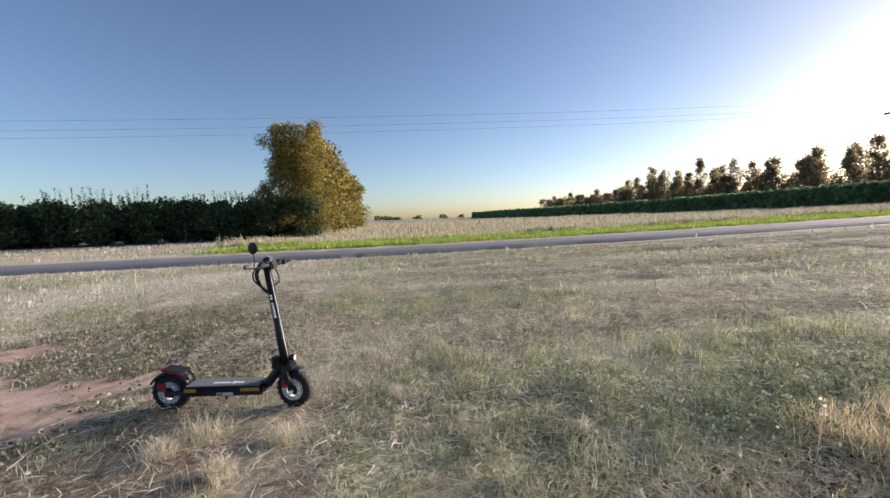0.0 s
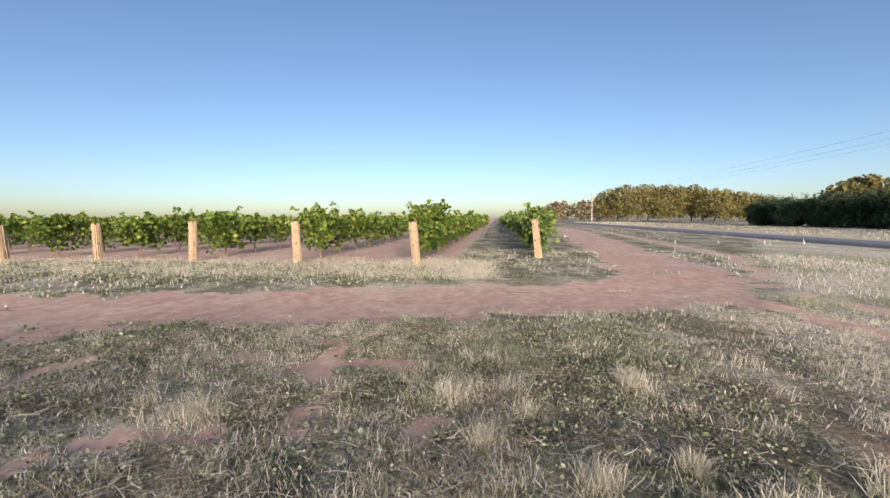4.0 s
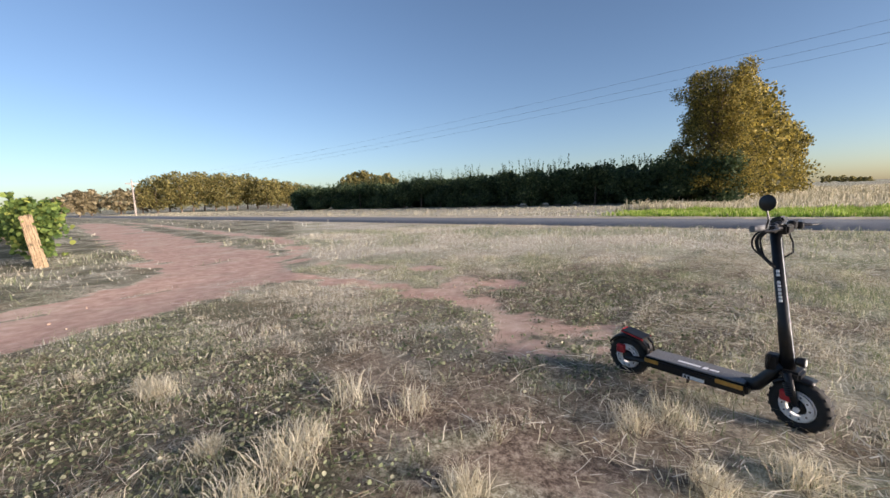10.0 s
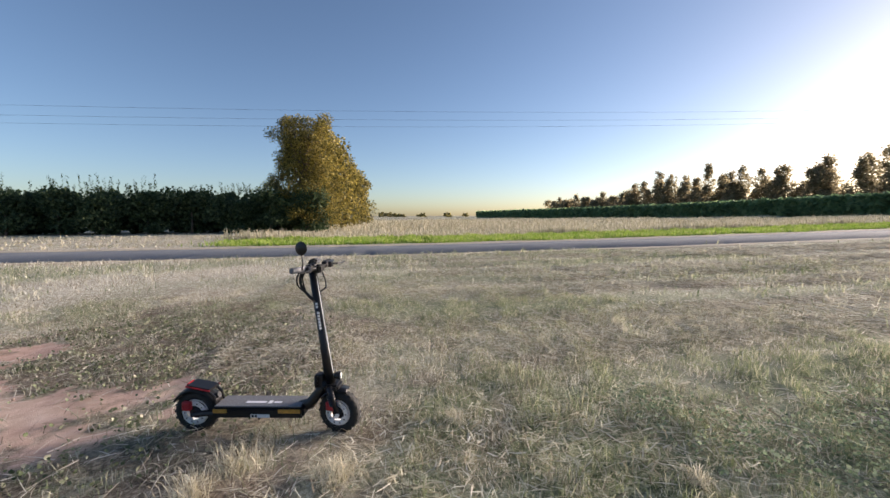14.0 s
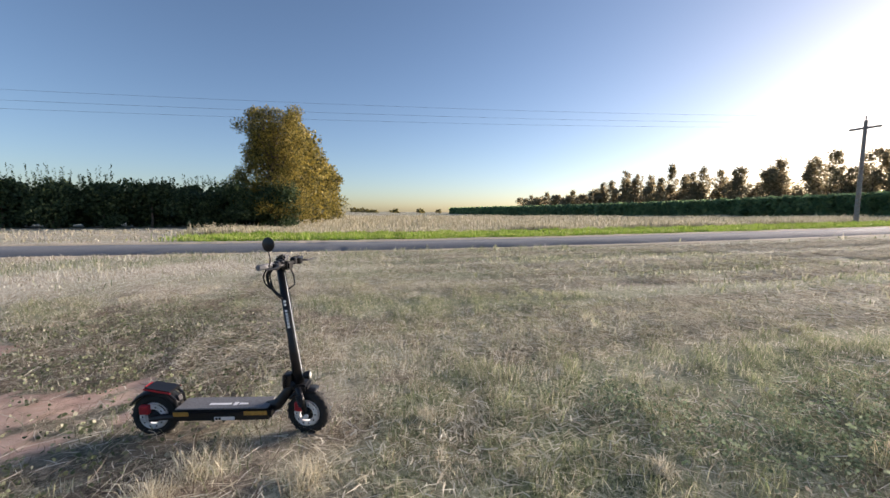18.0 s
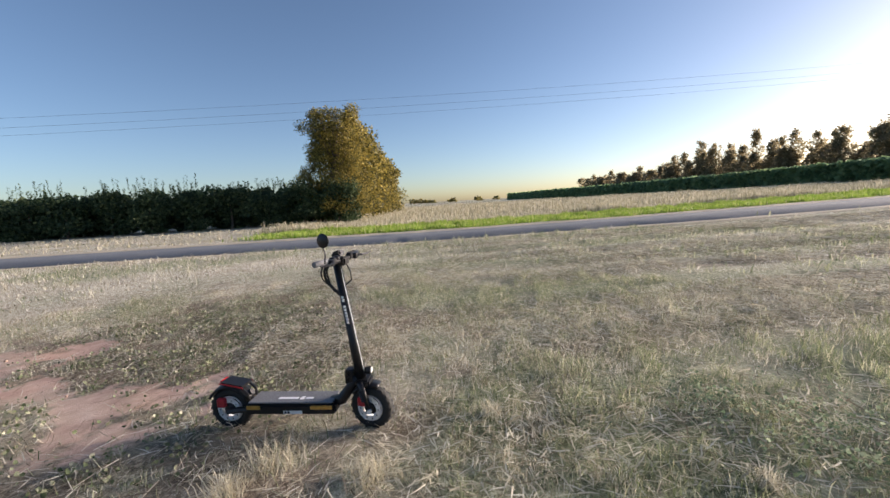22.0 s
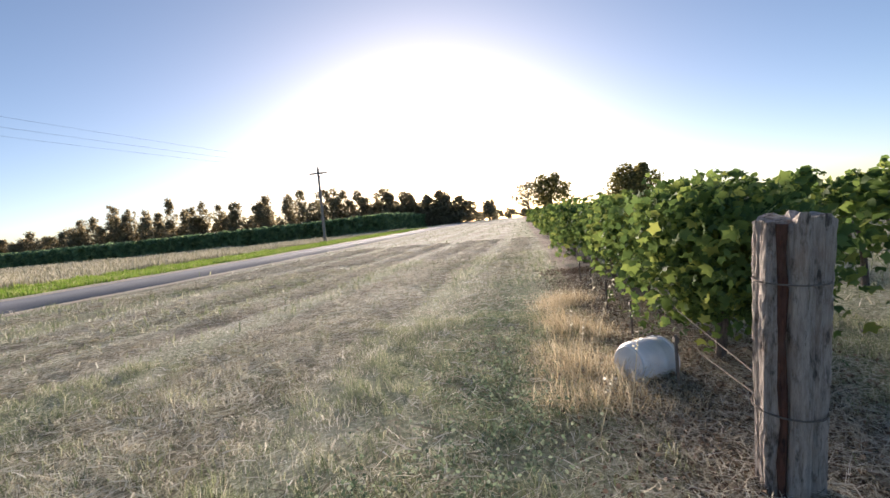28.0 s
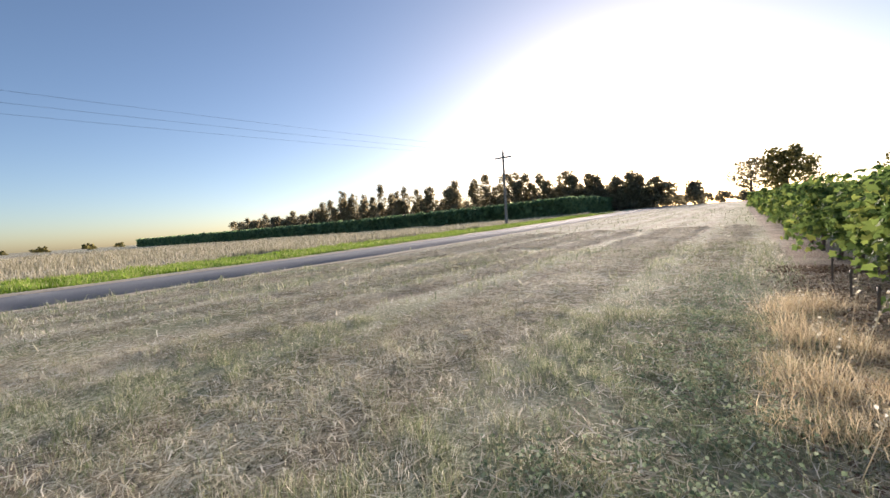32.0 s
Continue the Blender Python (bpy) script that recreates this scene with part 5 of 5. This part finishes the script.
    for j, (off, droop) in enumerate(((0.0, 0.0), (0.012, 0.02), (-0.012, -0.015))):
        path = [(0.80, -0.06 + off, 1.075), (0.745 - droop, -0.05 + off, 1.065), (0.705 - droop, -0.03, 1.02), (0.71 - droop, -0.02, 0.96), (0.75, -0.02 + off, 0.905), (0.79, -0.02 + off, 0.87)]
        pts = [Vector(p) for p in path]
        fine = []
        for i in range(len(pts) - 1):
            p0, p1, p2, p3 = pts[max(i - 1, 0)], pts[i], pts[i + 1], pts[min(i + 2, len(pts) - 1)]
            for t in (0, 0.25, 0.5, 0.75):
                fine.append(0.5 * ((2 * p1) + (p2 - p0) * t + (2 * p0 - 5 * p1 + 4 * p2 - p3) * t * t + (3 * p1 - p0 - 3 * p2 + p3) * t ** 3))
        part("cable", tube(fine + [pts[-1]], 0.009 if j == 0 else 0.005, 7), M_RUBBER, s, "black looping cable", True)
    part("front_cable", tube([(0.821, 0.03, 1.06), (0.845, 0.03, 1.0), (0.848, 0.03, 0.95), (0.80, 0.02, 0.91)], 0.005, 6), M_RUBBER, s, "", True)
    part("kick_stand", tube([(0.36, 0.07, 0.115), (0.33, 0.14, 0.004)], [0.010, 0.009], 8), M_BLACK, s)
    return s


rear, front = Vector((SCOOT_RX, SCOOT_RY, 0)), Vector((SCOOT_FX, SCOOT_FY, 0))
yaw = math.degrees(math.atan2(front.y - rear.y, front.x - rear.x))
zr, zf = float(land(rear.x, rear.y)), float(land(front.x, front.y))
scooter(pose(rear.x, rear.y, zr - 0.004, 0, -math.degrees(math.atan2(zf - zr, 0.93)), yaw))

# ---- things by the thick post ----
bx, by = BUCKET
bucket = thing("plastic_drum", "dusty white plastic drum lying on its side in dry grass", "plastic drum", m=pose(bx, by, float(land(bx, by)) + 0.115, 0, 5, -52))
part("body", lathe([(-0.175, 0.02), (-0.178, 0.115), (-0.165, 0.142), (-0.145, 0.150), (-0.13, 0.158), (0.03, 0.166), (0.045, 0.171), (0.06, 0.166), (0.17, 0.163), (0.20, 0.148), (0.212, 0.12), (0.212, 0.02)], "x", 36), M_WHITE, bucket, "", True)
part("rim", lathe([(0.168, 0.160), (0.168, 0.176), (0.19, 0.176), (0.19, 0.158)], "x", 36, True), M_WHITE, bucket)
part("base_ring", lathe([(-0.182, 0.112), (-0.182, 0.128), (-0.166, 0.136), (-0.166, 0.112)], "x", 36, True), M_WHITE, bucket, "raised ring round the drum's base")
part("handle", tube([(0.17, 0.0, 0.172), (0.10, 0.05, 0.20), (0.02, 0.06, 0.185), (-0.03, 0.03, 0.166)], 0.004, 6), M_WIRE, bucket, "thin wire handle")
for k in range(9):
    px, py = 5.6 + 0.32 * k + rs.uniform(-0.1, 0.1), -2.75 + rs.uniform(-0.35, 0.25)
    st = thing("seed_stalk", "tall thin dry seed stalk beside the vine row", "stalk", "dry seed stalks", m=pose(px, py, float(land(px, py)) - 0.01, rs.uniform(-20, 20), rs.uniform(-20, 20)))
    hgt = rs.uniform(0.4, 0.75)
    part("stem", tube([(0, 0, 0), (0.02, 0.01, hgt * 0.5), (0.06, 0.02, hgt)], [0.003, 0.0025, 0.0015], 5), M_TUFT, st)
    c = np.stack([0.05 + rs.normal(0, 0.012, 16), 0.02 + rs.normal(0, 0.012, 16), np.linspace(hgt * 0.72, hgt, 16)], -1)
    v, f = leaf_cards(c, rs.uniform(0.012, 0.022, 16), 1.0)
    part("seed_head", mesh_of("seed_head", v, f, M_STRAW), M_STRAW, st)["kind"] = "stuff"
for k in range(5):
    px, py = 6.3 + 1.2 * k, -3.45
    pg = thing("steel_peg", "short dark steel peg beside the vine trunks", "peg", "steel pegs", m=pose(px, py, float(land(px, py)) - 0.02))
    part("rod", tube([(0, 0, -0.1), (0.01, 0, 0.42)], 0.012, 7), M_WIRE, pg)
    part("clip", block(-0.02, 0.03, -0.015, 0.015, 0.36, 0.40, 0.004), M_WIRE, pg)
anchor = thing("anchor_wire", "thin slack wire running from the post along the vines", "wire")
part("strand", tube([(5.14, -3.42, 0.50), (6.5, -3.55, 0.50), (8, -3.72, 0.56)], 0.0028, 5), M_WIRE, anchor)
part("strand", tube([(5.15, -3.43, 0.40), (6.0, -3.5, 0.34), (8, -3.72, 0.42)], 0.0028, 5), M_WIRE, anchor)
stones = []
for k in range(160):
    px, py = rs.uniform(-6, 4), rs.uniform(-9, 2)
    if bare(np.array([px]), np.array([py]))[0] > 0.5:
        r = rs.uniform(0.008, 0.022)
        bm = bmesh.new()
        bmesh.ops.create_icosphere(bm, subdivisions=1, radius=r)
        vv = np.array([v.co[:] for v in bm.verts]) * rs.uniform(0.7, 1.2, 3) + [px, py, float(land(px, py)) + r * 0.3]
        ff = np.array([[v.index for v in f.verts] for f in bm.faces])
        bm.free()
        stones.append((vv, ff))
stuff("pebbles", stones, plain("pebble", (0.34, 0.24, 0.19), 0.9), "small reddish pebbles on the bare track", "pebbles")
